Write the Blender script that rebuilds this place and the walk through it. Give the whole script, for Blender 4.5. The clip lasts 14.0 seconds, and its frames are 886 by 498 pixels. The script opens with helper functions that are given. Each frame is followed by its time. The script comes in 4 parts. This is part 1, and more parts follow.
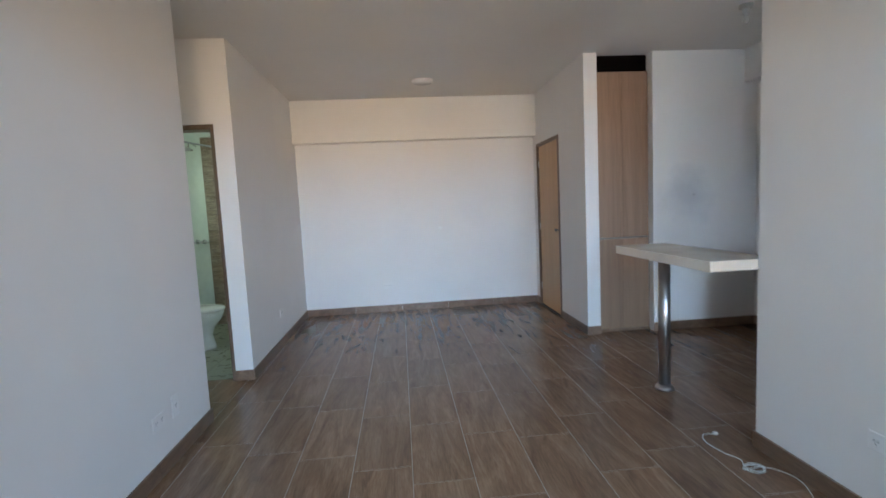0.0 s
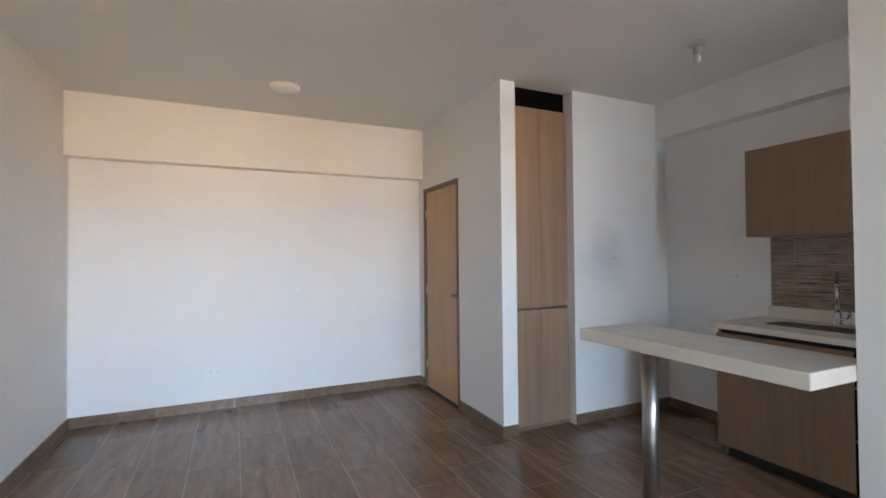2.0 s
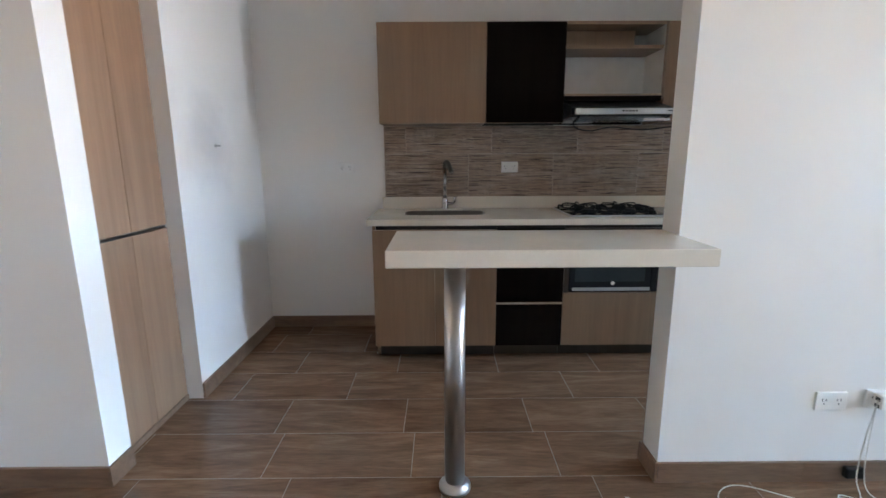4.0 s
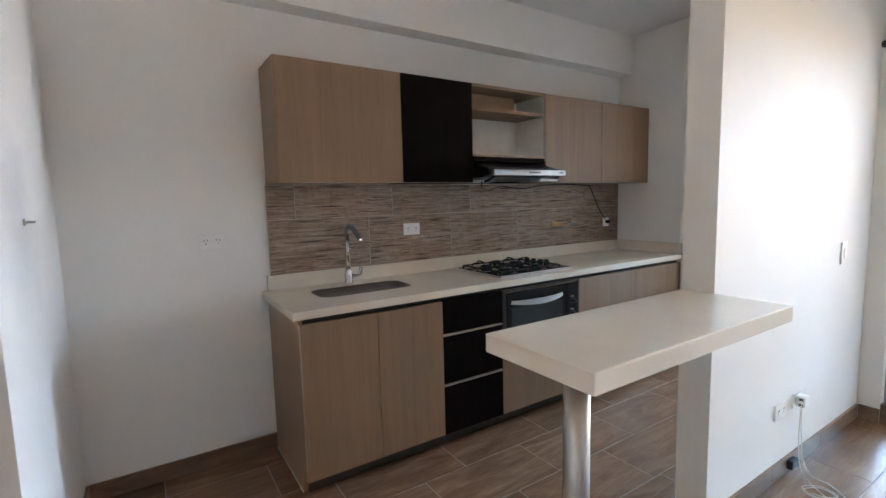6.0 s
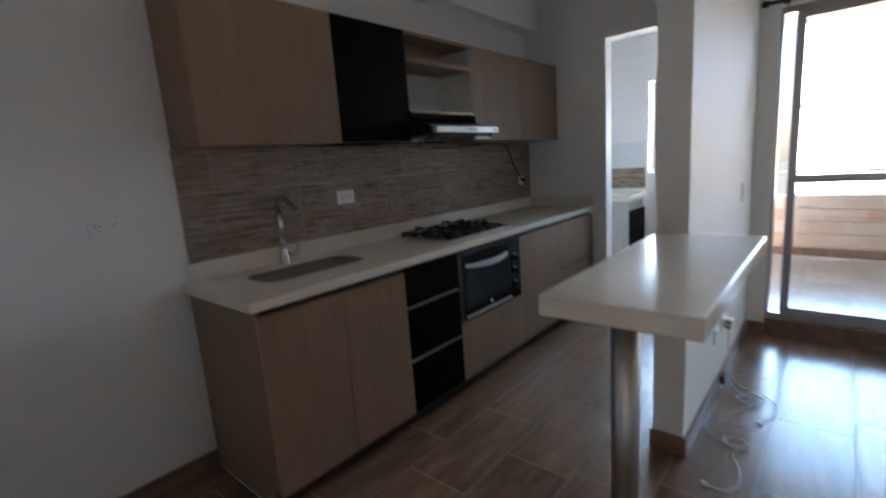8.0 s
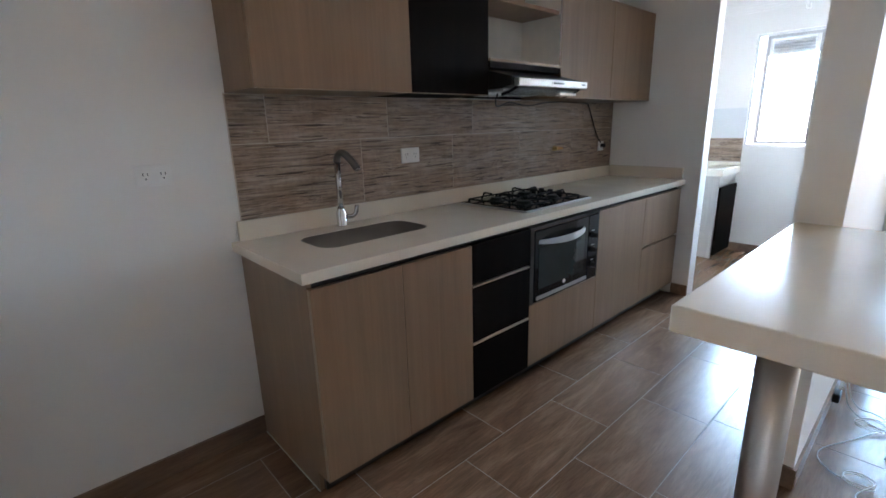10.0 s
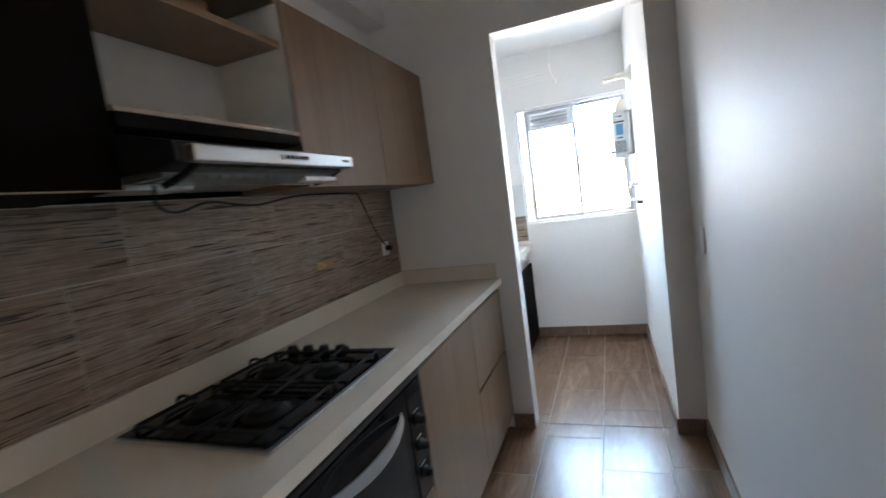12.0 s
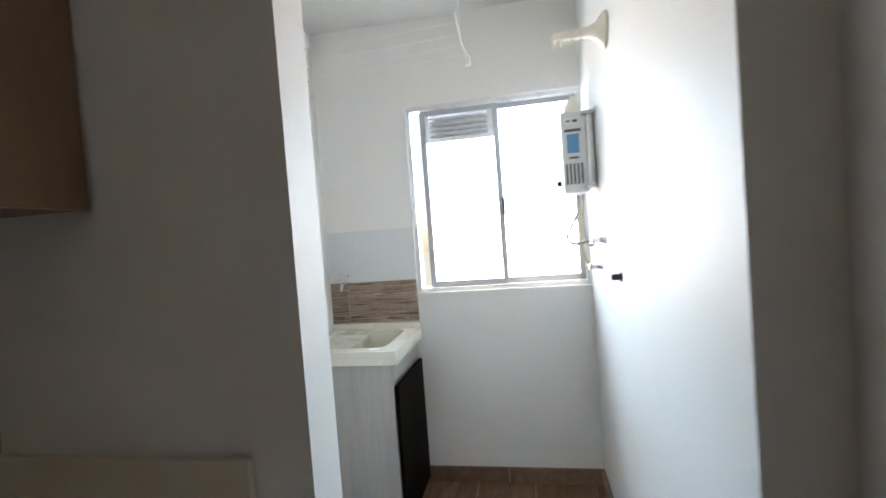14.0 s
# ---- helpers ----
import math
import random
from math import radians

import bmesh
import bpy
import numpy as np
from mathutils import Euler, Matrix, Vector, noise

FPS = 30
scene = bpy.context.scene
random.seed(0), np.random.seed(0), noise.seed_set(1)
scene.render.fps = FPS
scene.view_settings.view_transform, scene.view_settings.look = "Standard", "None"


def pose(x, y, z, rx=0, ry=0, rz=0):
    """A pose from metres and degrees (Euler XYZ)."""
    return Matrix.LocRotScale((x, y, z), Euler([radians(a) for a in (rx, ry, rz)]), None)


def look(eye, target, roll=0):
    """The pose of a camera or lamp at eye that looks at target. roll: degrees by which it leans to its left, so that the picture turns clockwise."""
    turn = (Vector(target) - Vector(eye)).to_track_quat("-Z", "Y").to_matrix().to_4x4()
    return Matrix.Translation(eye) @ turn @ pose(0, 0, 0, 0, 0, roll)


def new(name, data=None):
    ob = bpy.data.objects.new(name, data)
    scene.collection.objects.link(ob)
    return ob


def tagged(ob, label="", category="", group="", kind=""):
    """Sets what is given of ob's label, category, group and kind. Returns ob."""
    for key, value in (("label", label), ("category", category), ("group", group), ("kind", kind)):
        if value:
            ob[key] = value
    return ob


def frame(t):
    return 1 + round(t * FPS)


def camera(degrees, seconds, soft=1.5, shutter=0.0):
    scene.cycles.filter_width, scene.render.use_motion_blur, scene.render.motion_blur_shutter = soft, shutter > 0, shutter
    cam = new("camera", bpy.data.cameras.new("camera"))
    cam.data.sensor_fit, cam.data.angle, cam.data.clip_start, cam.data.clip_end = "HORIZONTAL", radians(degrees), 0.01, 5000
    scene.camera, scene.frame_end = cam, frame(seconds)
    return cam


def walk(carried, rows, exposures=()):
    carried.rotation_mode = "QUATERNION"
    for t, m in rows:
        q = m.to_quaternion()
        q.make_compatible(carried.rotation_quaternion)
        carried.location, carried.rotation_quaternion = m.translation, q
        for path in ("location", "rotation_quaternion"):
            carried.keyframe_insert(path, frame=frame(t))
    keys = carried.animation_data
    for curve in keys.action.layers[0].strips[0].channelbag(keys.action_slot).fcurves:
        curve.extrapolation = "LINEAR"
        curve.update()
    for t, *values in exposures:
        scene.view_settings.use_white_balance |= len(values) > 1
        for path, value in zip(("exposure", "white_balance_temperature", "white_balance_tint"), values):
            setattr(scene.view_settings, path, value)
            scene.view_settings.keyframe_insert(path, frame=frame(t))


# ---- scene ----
cam = camera(87.9, 14.0, shutter=0.35)
PATH = [
    (0, (0.355, 0.256, 1.33), (0.532, 2.24, 1.146), -2.8),
    (0.5, (0.439, 0.504, 1.341), (0.525, 2.501, 1.271), -2.5),
    (1, (0.45, 0.784, 1.307), (0.705, 2.763, 1.165), 0.0),
    (1.5, (0.335, 1.163, 1.396), (0.866, 3.091, 1.379), -2.0),
    (2, (0.3, 1.598, 1.351), (1.133, 3.416, 1.386), -0.5),
    (2.5, (0.295, 2.016, 1.327), (1.418, 3.67, 1.275), -1.1),
    (3, (0.3, 2.486, 1.326), (1.945, 3.611, 1.153), -0.6),
    (3.5, (0.45, 2.883, 1.268), (2.381, 3.316, 0.974), -2.7),
    (3.7, (0.485, 3.028, 1.262), (2.441, 3.269, 0.918), -1.7),
    (5.8, (1.164, 4.168, 1.368), (2.868, 3.155, 1.106), -1.2),
    (6, (1.254, 4.199, 1.369), (2.922, 3.117, 1.156), -1.4),
    (6.5, (1.458, 4.212, 1.315), (2.941, 2.916, 0.96), -2.0),
    (7, (1.537, 4.311, 1.285), (2.718, 2.798, 0.723), -1.4),
    (7.5, (1.587, 4.433, 1.274), (2.709, 2.894, 0.662), -4.0),
    (8, (1.694, 4.413, 1.333), (2.985, 2.929, 0.97), -4.2),
    (8.2, (1.737, 4.364, 1.37), (3.123, 2.948, 1.097), -4.8),
    (10.3, (2.037, 4.237, 1.306), (3.459, 2.965, 0.704), -2.6),
    (10.5, (2.116, 4.159, 1.285), (3.56, 2.925, 0.657), -4.3),
    (11, (2.323, 3.835, 1.324), (3.741, 2.525, 0.804), -7.2),
    (11.5, (2.506, 3.543, 1.353), (3.603, 1.901, 1.032), -7.9),
    (12, (2.636, 3.146, 1.359), (3.329, 1.281, 1.157), -7.8),
    (12.5, (2.732, 2.701, 1.353), (3.153, 0.756, 1.155), -5.7),
    (13, (2.797, 2.261, 1.383), (2.944, 0.269, 1.284), -4.2),
    (13.5, (2.729, 1.859, 1.386), (2.882, -0.135, 1.372), -3.5),
    (14, (2.726, 1.408, 1.374), (3.096, -0.555, 1.306), -4.3),
]

EXPOSURES = [
    (0.0, 1.24, 6350, 14), (0.5, 1.33, 6450, 15), (1.0, 1.5, 6620, 15), (2.0, 1.6, 6620, 15), (3.0, 1.8, 6600, 15), (3.7, 2.08, 6600, 15),
    (5.8, 2.47, 6850, 16), (6.0, 2.47, 6850, 16), (6.5, 2.4, 6600, 15), (7.0, 1.86, 6300, 15), (7.5, 1.48, 6350, 15), (8.0, 1.2, 6450, 15), (8.2, 1.18, 6450, 15),
    (10.3, 2.14, 6550, 15), (10.5, 2.14, 6550, 15), (11.0, 2.08, 6550, 14), (11.5, 1.86, 6500, 14), (12.0, 1.7, 6800, 15), (12.5, 1.54, 7050, 15), (13.0, 1.52, 7250, 15), (13.5, 1.47, 7350, 15), (14.0, 1.2, 7400, 15)]
walk(cam, [(t, look(eye, target, roll)) for t, eye, target, roll in PATH], EXPOSURES)

# ---- world, sun and the daylight of the openings ----
world = bpy.data.worlds.new("daylight")
world.use_nodes = True
scene.world = world
wn = world.node_tree
sky = wn.nodes.new("ShaderNodeTexSky")
sky.sky_type, sky.sun_disc = "NISHITA", False
sky.sun_elevation, sky.sun_rotation = radians(82), radians(195)
wn.links.new(sky.outputs[0], wn.nodes["Background"].inputs[0])
wn.nodes["Background"].inputs[1].default_value = 0.15

sun = new("sun", bpy.data.lights.new("sun", "SUN"))
sun.data.energy, sun.data.angle, sun.data.color = 3.8, radians(4), (1.0, 0.95, 0.88)
sun.matrix_world = look((-0.7, -2.6, 20.0), (0, 0, 0))


def daylight(name, eye, target, width, height, watts, color, spread=180):
    lamp = new(name, bpy.data.lights.new(name, "AREA"))
    lamp.data.shape, lamp.data.size, lamp.data.size_y = "RECTANGLE", width, height
    lamp.data.energy, lamp.data.color, lamp.data.spread = watts, color, radians(spread)
    lamp.matrix_world = look(eye, target)
    return lamp


# daylight beyond the open balcony: blue sky above, the warm sunlit ground below; then the laundry window and an unseen,
# assumed bathroom opening
daylight("balcony_sky", (2.7, -6.0, 3.95), (2.4, 0.0, 3.1), 9.0, 4.1, 275, (0.4, 0.69, 1.0), 76)
daylight("balcony_horizon", (2.7, -6.0, -0.18), (2.4, 0.0, 0.5), 9.0, 4.05, 172, (1.0, 0.73, 0.45), 76)
daylight("laundry_daylight", (3.05, -1.55, 1.62), (3.4, 2.0, 1.5), 1.7, 1.5, 33, (0.57, 0.78, 1.0), 140)
daylight("bath_daylight", (-2.46, 4.8, 1.85), (0.0, 5.0, 1.6), 0.5, 0.5, 4.0, (0.74, 1.0, 0.76))

# ---- materials ----


def material(name, base=(0.8, 0.8, 0.8), rough=0.5, metal=0.0):
    m = bpy.data.materials.new(name)
    m.use_nodes = True
    b = m.node_tree.nodes["Principled BSDF"]
    b.inputs["Base Color"].default_value = (*base, 1)
    b.inputs["Roughness"].default_value, b.inputs["Metallic"].default_value = rough, metal
    return m, m.node_tree.nodes, m.node_tree.links, b


def coords(n, l, scale, world_space=False, shuffle=False):
    """Mapped coordinates, at a scale per axis; shuffle shifts them from object to object."""
    mp = n.new("ShaderNodeMapping")
    mp.inputs["Scale"].default_value = scale
    if world_space:
        src = n.new("ShaderNodeNewGeometry").outputs["Position"]
    else:
        src = n.new("ShaderNodeTexCoord").outputs["Object"]
    if shuffle:
        info, mul, add = n.new("ShaderNodeObjectInfo"), n.new("ShaderNodeMath"), n.new("ShaderNodeVectorMath")
        mul.operation, mul.inputs[1].default_value = "MULTIPLY", 37.0
        l.new(info.outputs["Random"], mul.inputs[0])
        l.new(src, add.inputs[0])
        l.new(mul.outputs[0], add.inputs[1])
        src = add.outputs[0]
    l.new(src, mp.inputs[0])
    return mp.outputs[0]


def noisy(n, l, vec, scale, detail=4.0, rough=0.55, distortion=0.0):
    t = n.new("ShaderNodeTexNoise")
    t.inputs["Scale"].default_value, t.inputs["Detail"].default_value = scale, detail
    t.inputs["Roughness"].default_value, t.inputs["Distortion"].default_value = rough, distortion
    l.new(vec, t.inputs["Vector"])
    return t.outputs["Fac"]


def ramp(n, l, fac, stops):
    r = n.new("ShaderNodeValToRGB")
    while len(r.color_ramp.elements) < len(stops):
        r.color_ramp.elements.new(0.5)
    for e, (p, c) in zip(r.color_ramp.elements, stops):
        e.position, e.color = p, (*c, 1) if len(c) == 3 else c
    l.new(fac, r.inputs[0])
    return r.outputs[0]


def blend(n, l, fac, a, b, mode="MIX"):
    x = n.new("ShaderNodeMix")
    x.data_type, x.blend_type = "RGBA", mode
    for sock, v in ((x.inputs[0], fac), (x.inputs[6], a), (x.inputs[7], b)):
        if isinstance(v, (int, float)):
            sock.default_value = v
        elif isinstance(v, tuple):
            sock.default_value = (*v, 1)
        else:
            l.new(v, sock)
    return x.outputs[2]


def relief(n, l, b, height, strength, distance):
    k = n.new("ShaderNodeBump")
    k.inputs["Strength"].default_value, k.inputs["Distance"].default_value = strength, distance
    l.new(height, k.inputs["Height"])
    l.new(k.outputs[0], b.inputs["Normal"])


def grey(v):
    return (v, v, v)


def paint(name, base, rough=0.6, stain=None):
    """Rolled wall paint: faint clouding, orange-peel relief, scuffs."""
    m, n, l, b = material(name, base, rough)
    b.inputs["Specular IOR Level"].default_value = 0.22
    v = coords(n, l, (1, 1, 1), True)
    broad = noisy(n, l, v, 1.3, 3)
    col = ramp(n, l, broad, [(0.3, tuple(c * 0.955 for c in base)), (0.7, base)])
    scuff = ramp(n, l, noisy(n, l, v, 9.0, 6, 0.7), [(0.68, grey(0.0)), (0.8, grey(1.0))])
    col = blend(n, l, scuff, col, tuple(c * 0.93 for c in base))
    if stain:
        d = n.new("ShaderNodeVectorMath")
        d.operation = "DISTANCE"
        d.inputs[1].default_value = stain
        l.new(v, d.inputs[0])
        wob = n.new("ShaderNodeMath")
        wob.operation, wob.inputs[1].default_value = "MULTIPLY_ADD", 0.5
        l.new(noisy(n, l, v, 3.2, 4), wob.inputs[0])
        l.new(d.outputs["Value"], wob.inputs[2])
        mask = ramp(n, l, wob.outputs[0], [(0.27, grey(0.4)), (0.58, grey(0.0))])
        col = blend(n, l, mask, col, (0.34, 0.35, 0.38))
    l.new(col, b.inputs["Base Color"])
    relief(n, l, b, noisy(n, l, v, 190.0, 2), 0.22, 0.0012)
    return m


def laminate(name, light, dark, along="z", rough=0.42, shuffle=True):
    """Wood-look laminate: long fibres and broad bands along one axis."""
    m, n, l, b = material(name, light, rough)
    s = {"z": (1, 1, 0.05), "y": (1, 0.05, 1), "x": (0.05, 1, 1)}[along]
    v = coords(n, l, s, False, shuffle)
    fibre = noisy(n, l, v, 70.0, 5, 0.65, 0.4)
    bands = noisy(n, l, v, 7.0, 4, 0.6, 1.2)
    mid = tuple((p + q) / 2 for p, q in zip(light, dark))
    c1 = ramp(n, l, bands, [(0.3, dark), (0.5, mid), (0.7, light)])
    c2 = ramp(n, l, fibre, [(0.3, grey(0.9)), (0.65, grey(1.04))])
    l.new(blend(n, l, 1.0, c1, c2, "MULTIPLY"), b.inputs["Base Color"])
    relief(n, l, b, fibre, 0.15, 0.0006)
    return m


def wood_tile(name, dark, mid, light, rough=0.24):
    """Glazed wood-look floor tile, grain along y; every tile has its own figure and tone."""
    m, n, l, b = material(name, mid, rough)
    v = coords(n, l, (1, 0.09, 1), False, True)
    bands = noisy(n, l, coords(n, l, (1, 0.16, 1), False, True), 12.0, 4, 0.6, 1.2)
    fibre = noisy(n, l, v, 150.0, 4, 0.65, 0.3)
    col = ramp(n, l, bands, [(0.28, dark), (0.5, mid), (0.74, light)])
    col = blend(n, l, 1.0, col, ramp(n, l, fibre, [(0.36, grey(0.84)), (0.5, grey(1.0)), (0.64, grey(1.13))]), "MULTIPLY")
    info = n.new("ShaderNodeObjectInfo")
    col = blend(n, l, 1.0, col, ramp(n, l, info.outputs["Random"], [(0.0, grey(0.9)), (1.0, grey(1.1))]), "MULTIPLY")
    l.new(col, b.inputs["Base Color"])
    w = coords(n, l, (1, 1, 1), True)
    haze = ramp(n, l, noisy(n, l, w, 2.2, 1), [(0.3, grey(rough * 0.95)), (0.75, grey(rough * 1.12))])
    l.new(haze, b.inputs["Roughness"])
    relief(n, l, b, fibre, 0.012, 0.0004)
    return m


def streak_tile(name):
    """Stone-strip ceramic: grey-tan and brown layers with short dark and pale dashes along it."""
    m, n, l, b = material(name, (0.33, 0.27, 0.22), 0.5)
    cloud = noisy(n, l, coords(n, l, (1, 1, 2.2), False, True), 5.0, 3, 0.5, 0.4)
    blotch = noisy(n, l, coords(n, l, (2.5, 2.5, 1.4), False, True), 14.0, 4, 0.6, 0.8)
    layer = noisy(n, l, coords(n, l, (0.8, 0.8, 15.0), False, True), 4.5, 5, 0.62, 0.4)
    thin = noisy(n, l, coords(n, l, (1.2, 1.2, 36.0), False, True), 4.5, 4, 0.65, 0.1)
    dash = noisy(n, l, coords(n, l, (1.6, 1.6, 44.0), False, True), 2.9, 3, 0.5, 0.05)
    fleck = noisy(n, l, coords(n, l, (4.2, 4.2, 90.0), False, True), 2.7, 3, 0.5, 0.05)
    pale = noisy(n, l, coords(n, l, (1.7, 1.7, 55.0), False, True), 3.1, 3, 0.5, 0.05)
    group = ramp(n, l, noisy(n, l, coords(n, l, (0.9, 0.9, 4.0), False, True), 5.5, 2, 0.5, 0.2), [(0.42, grey(0.4)), (0.56, grey(1.0))])
    col = ramp(n, l, layer, [(0.3, (0.232, 0.16, 0.113)), (0.45, (0.305, 0.222, 0.164)), (0.56, (0.35, 0.265, 0.203)), (0.72, (0.415, 0.33, 0.262))])
    col = blend(n, l, 1.0, col, ramp(n, l, cloud, [(0.35, (0.9, 0.84, 0.78)), (0.65, (1.04, 1.07, 1.1))]), "MULTIPLY")
    col = blend(n, l, 1.0, col, ramp(n, l, blotch, [(0.35, grey(0.86)), (0.65, grey(1.08))]), "MULTIPLY")
    col = blend(n, l, 1.0, col, ramp(n, l, thin, [(0.32, grey(0.7)), (0.5, grey(1.0)), (0.68, grey(1.17))]), "MULTIPLY")
    col = blend(n, l, ramp(n, l, pale, [(0.64, grey(0.0)), (0.67, grey(0.6))]), col, (0.5, 0.415, 0.335))
    marks = blend(n, l, 1.0, ramp(n, l, fleck, [(0.36, grey(0.8)), (0.39, grey(0.0))]), group, "MULTIPLY")
    col = blend(n, l, marks, col, (0.105, 0.064, 0.044))
    marks = blend(n, l, 1.0, ramp(n, l, dash, [(0.385, grey(1.0)), (0.405, grey(0.0))]), group, "MULTIPLY")
    col = blend(n, l, marks, col, (0.055, 0.032, 0.021))
    info = n.new("ShaderNodeObjectInfo")
    col = blend(n, l, 1.0, col, ramp(n, l, info.outputs["Random"], [(0.0, grey(0.88)), (1.0, grey(1.08))]), "MULTIPLY")
    l.new(col, b.inputs["Base Color"])
    relief(n, l, b, layer, 0.5, 0.002)
    return m


def speckled(name, base, rough=0.18, amount=0.06):
    """Quartz worktop or moulded stone with the finest speckle."""
    m, n, l, b = material(name, base, rough)
    v = coords(n, l, (1, 1, 1), True)
    sp = noisy(n, l, v, 420.0, 2)
    cl = noisy(n, l, v, 3.0, 4)
    col = ramp(n, l, sp, [(0.3, tuple(c * (1 - amount) for c in base)), (0.7, base)])
    col = blend(n, l, 1.0, col, ramp(n, l, cl, [(0.3, grey(0.95)), (0.7, grey(1.02))]), "MULTIPLY")
    l.new(col, b.inputs["Base Color"])
    l.new(ramp(n, l, cl, [(0.3, grey(rough * 0.7)), (0.8, grey(rough * 1.5))]), b.inputs["Roughness"])
    return m


def metal(name, base, rough, brush=None):
    m, n, l, b = material(name, base, rough, 1.0)
    v = coords(n, l, brush or (1, 1, 1))
    f = noisy(n, l, v, 60.0, 4)
    l.new(ramp(n, l, f, [(0.3, grey(rough * 0.92)), (0.7, grey(rough * 1.1))]), b.inputs["Roughness"])
    if brush:
        relief(n, l, b, f, 0.08, 0.0004)
    return m


def plain(name, base, rough, bump=0.0):
    m, n, l, b = material(name, base, rough)
    v = coords(n, l, (1, 1, 1), True)
    f = noisy(n, l, v, 14.0, 5)
    l.new(ramp(n, l, f, [(0.3, tuple(c * 0.92 for c in base)), (0.7, base)]), b.inputs["Base Color"])
    l.new(ramp(n, l, f, [(0.3, grey(rough * 0.8)), (0.7, grey(min(1.0, rough * 1.2)))]), b.inputs["Roughness"])
    if bump:
        relief(n, l, b, noisy(n, l, v, 240.0, 3), bump, 0.001)
    return m


def glass(name, tint, rough=0.0):
    m, n, l, b = material(name, tint, rough)
    b.inputs["Transmission Weight"].default_value, b.inputs["IOR"].default_value = 1.0, 1.45
    return m


WALL = paint("white_wall_paint", (0.79, 0.775, 0.75))
WALL_NOOK = paint("white_wall_paint_smudged", (0.79, 0.775, 0.75), 0.6, (3.12, 4.52, 1.35))
CEILING = paint("white_ceiling_paint", (0.74, 0.725, 0.7), 0.8)
WET_PAINT = paint("grey_washable_paint", (0.66, 0.68, 0.68), 0.4)
FLOOR = wood_tile("wood_look_floor_tile", (0.116, 0.063, 0.037), (0.177, 0.1, 0.059), (0.252, 0.156, 0.099), 0.235)
# brown tile again, its base lightened to carry the sky's brightness
BALCONY_TILE_SKYLIT = wood_tile("skylit_balcony_tile", (0.36, 0.32, 0.29), (0.4, 0.36, 0.33), (0.44, 0.4, 0.37), 0.2)
BALCONY_TILE_SKYLIT.node_tree.nodes["Principled BSDF"].inputs["Specular IOR Level"].default_value = 0.9
SKIRT = wood_tile("wood_look_skirting_tile", (0.13, 0.077, 0.049), (0.19, 0.115, 0.074), (0.245, 0.158, 0.107), 0.32)
GROUT = plain("beige_grout", (0.31, 0.247, 0.195), 0.85, 0.3)
GROUT_WALL = plain("pale_wall_grout", (0.52, 0.45, 0.38), 0.9, 0.3)
STREAK = streak_tile("streaked_stone_tile")
OAK = laminate("oak_laminate", (0.265, 0.167, 0.1), (0.205, 0.125, 0.073))
OAK_DOOR = laminate("entry_door_veneer", (0.56, 0.345, 0.175), (0.48, 0.285, 0.138))
PANTRY = laminate("pantry_laminate", (0.34, 0.212, 0.135), (0.25, 0.152, 0.095))
OAK_EDGE = laminate("oak_edge_band", (0.42, 0.32, 0.235), (0.36, 0.27, 0.195))
GREY_OAK = laminate("grey_oak_laminate", (0.5, 0.48, 0.45), (0.4, 0.38, 0.355))
WENGE = laminate("wenge_laminate", (0.007, 0.0045, 0.0035), (0.0035, 0.0025, 0.002), "z", 0.55)
WENGE.node_tree.nodes["Principled BSDF"].inputs["Specular IOR Level"].default_value = 0.025
FRAME_WOOD = laminate("brown_frame_wood", (0.2, 0.13, 0.085), (0.12, 0.075, 0.05))
SASH_ALU = plain("pale_grey_aluminium", (0.45, 0.46, 0.48), 0.35)
PLATE_WHITE = plain("bright_white_plastic", (0.93, 0.93, 0.91), 0.15)
BULB = plain("dull_opal_bulb", (0.46, 0.45, 0.42), 0.3)
DARK_OAK = laminate("dark_edging_toe_shade", (0.035, 0.024, 0.018), (0.022, 0.015, 0.011))
VENT_SHADE = plain("vent_gap_shade_grey", (0.55, 0.56, 0.58), 0.6)
DARK_GAP = plain("dark_channel", (0.012, 0.01, 0.009), 0.6)
QUARTZ = speckled("cream_quartz", (0.73, 0.66, 0.555), 0.17)
MARBLE_RESIN = speckled("cream_moulded_resin", (0.8, 0.76, 0.66), 0.25, 0.02)
INSIDE = plain("white_melamine", (0.74, 0.72, 0.69), 0.5)
STEEL = metal("brushed_steel", (0.52, 0.52, 0.51), 0.3, (0.04, 1, 1))
SINK_STEEL = metal("sink_steel", (0.21, 0.196, 0.18), 0.3, (1, 0.05, 1))
POLE_STEEL = metal("polished_pole_steel", (0.45, 0.43, 0.41), 0.33, (1, 1, 0.03))
HOOD_STEEL = metal("hood_steel", (0.56, 0.56, 0.55), 0.36, (1, 0.04, 1))
CHROME = metal("chrome", (0.6, 0.6, 0.62), 0.07)
HEAD_STEEL = metal("dark_satin_steel", (0.2, 0.19, 0.18), 0.4)
BRASS = metal("brass", (0.62, 0.42, 0.18), 0.35)
ALU = metal("anodised_aluminium", (0.38, 0.38, 0.41), 0.38, (1, 1, 0.05))
IRON = plain("black_cast_iron", (0.006, 0.006, 0.006), 0.65, 0.4)
BLACK = plain("black_plastic", (0.012, 0.012, 0.013), 0.35)
BLACK_GLASS = plain("black_oven_glass", (0.014, 0.014, 0.016), 0.05)
BLACK_GLASS.node_tree.nodes["Principled BSDF"].inputs["Specular IOR Level"].default_value = 0.25
for dark in (IRON, BLACK):
    dark.node_tree.nodes["Principled BSDF"].inputs["Specular IOR Level"].default_value = 0.22
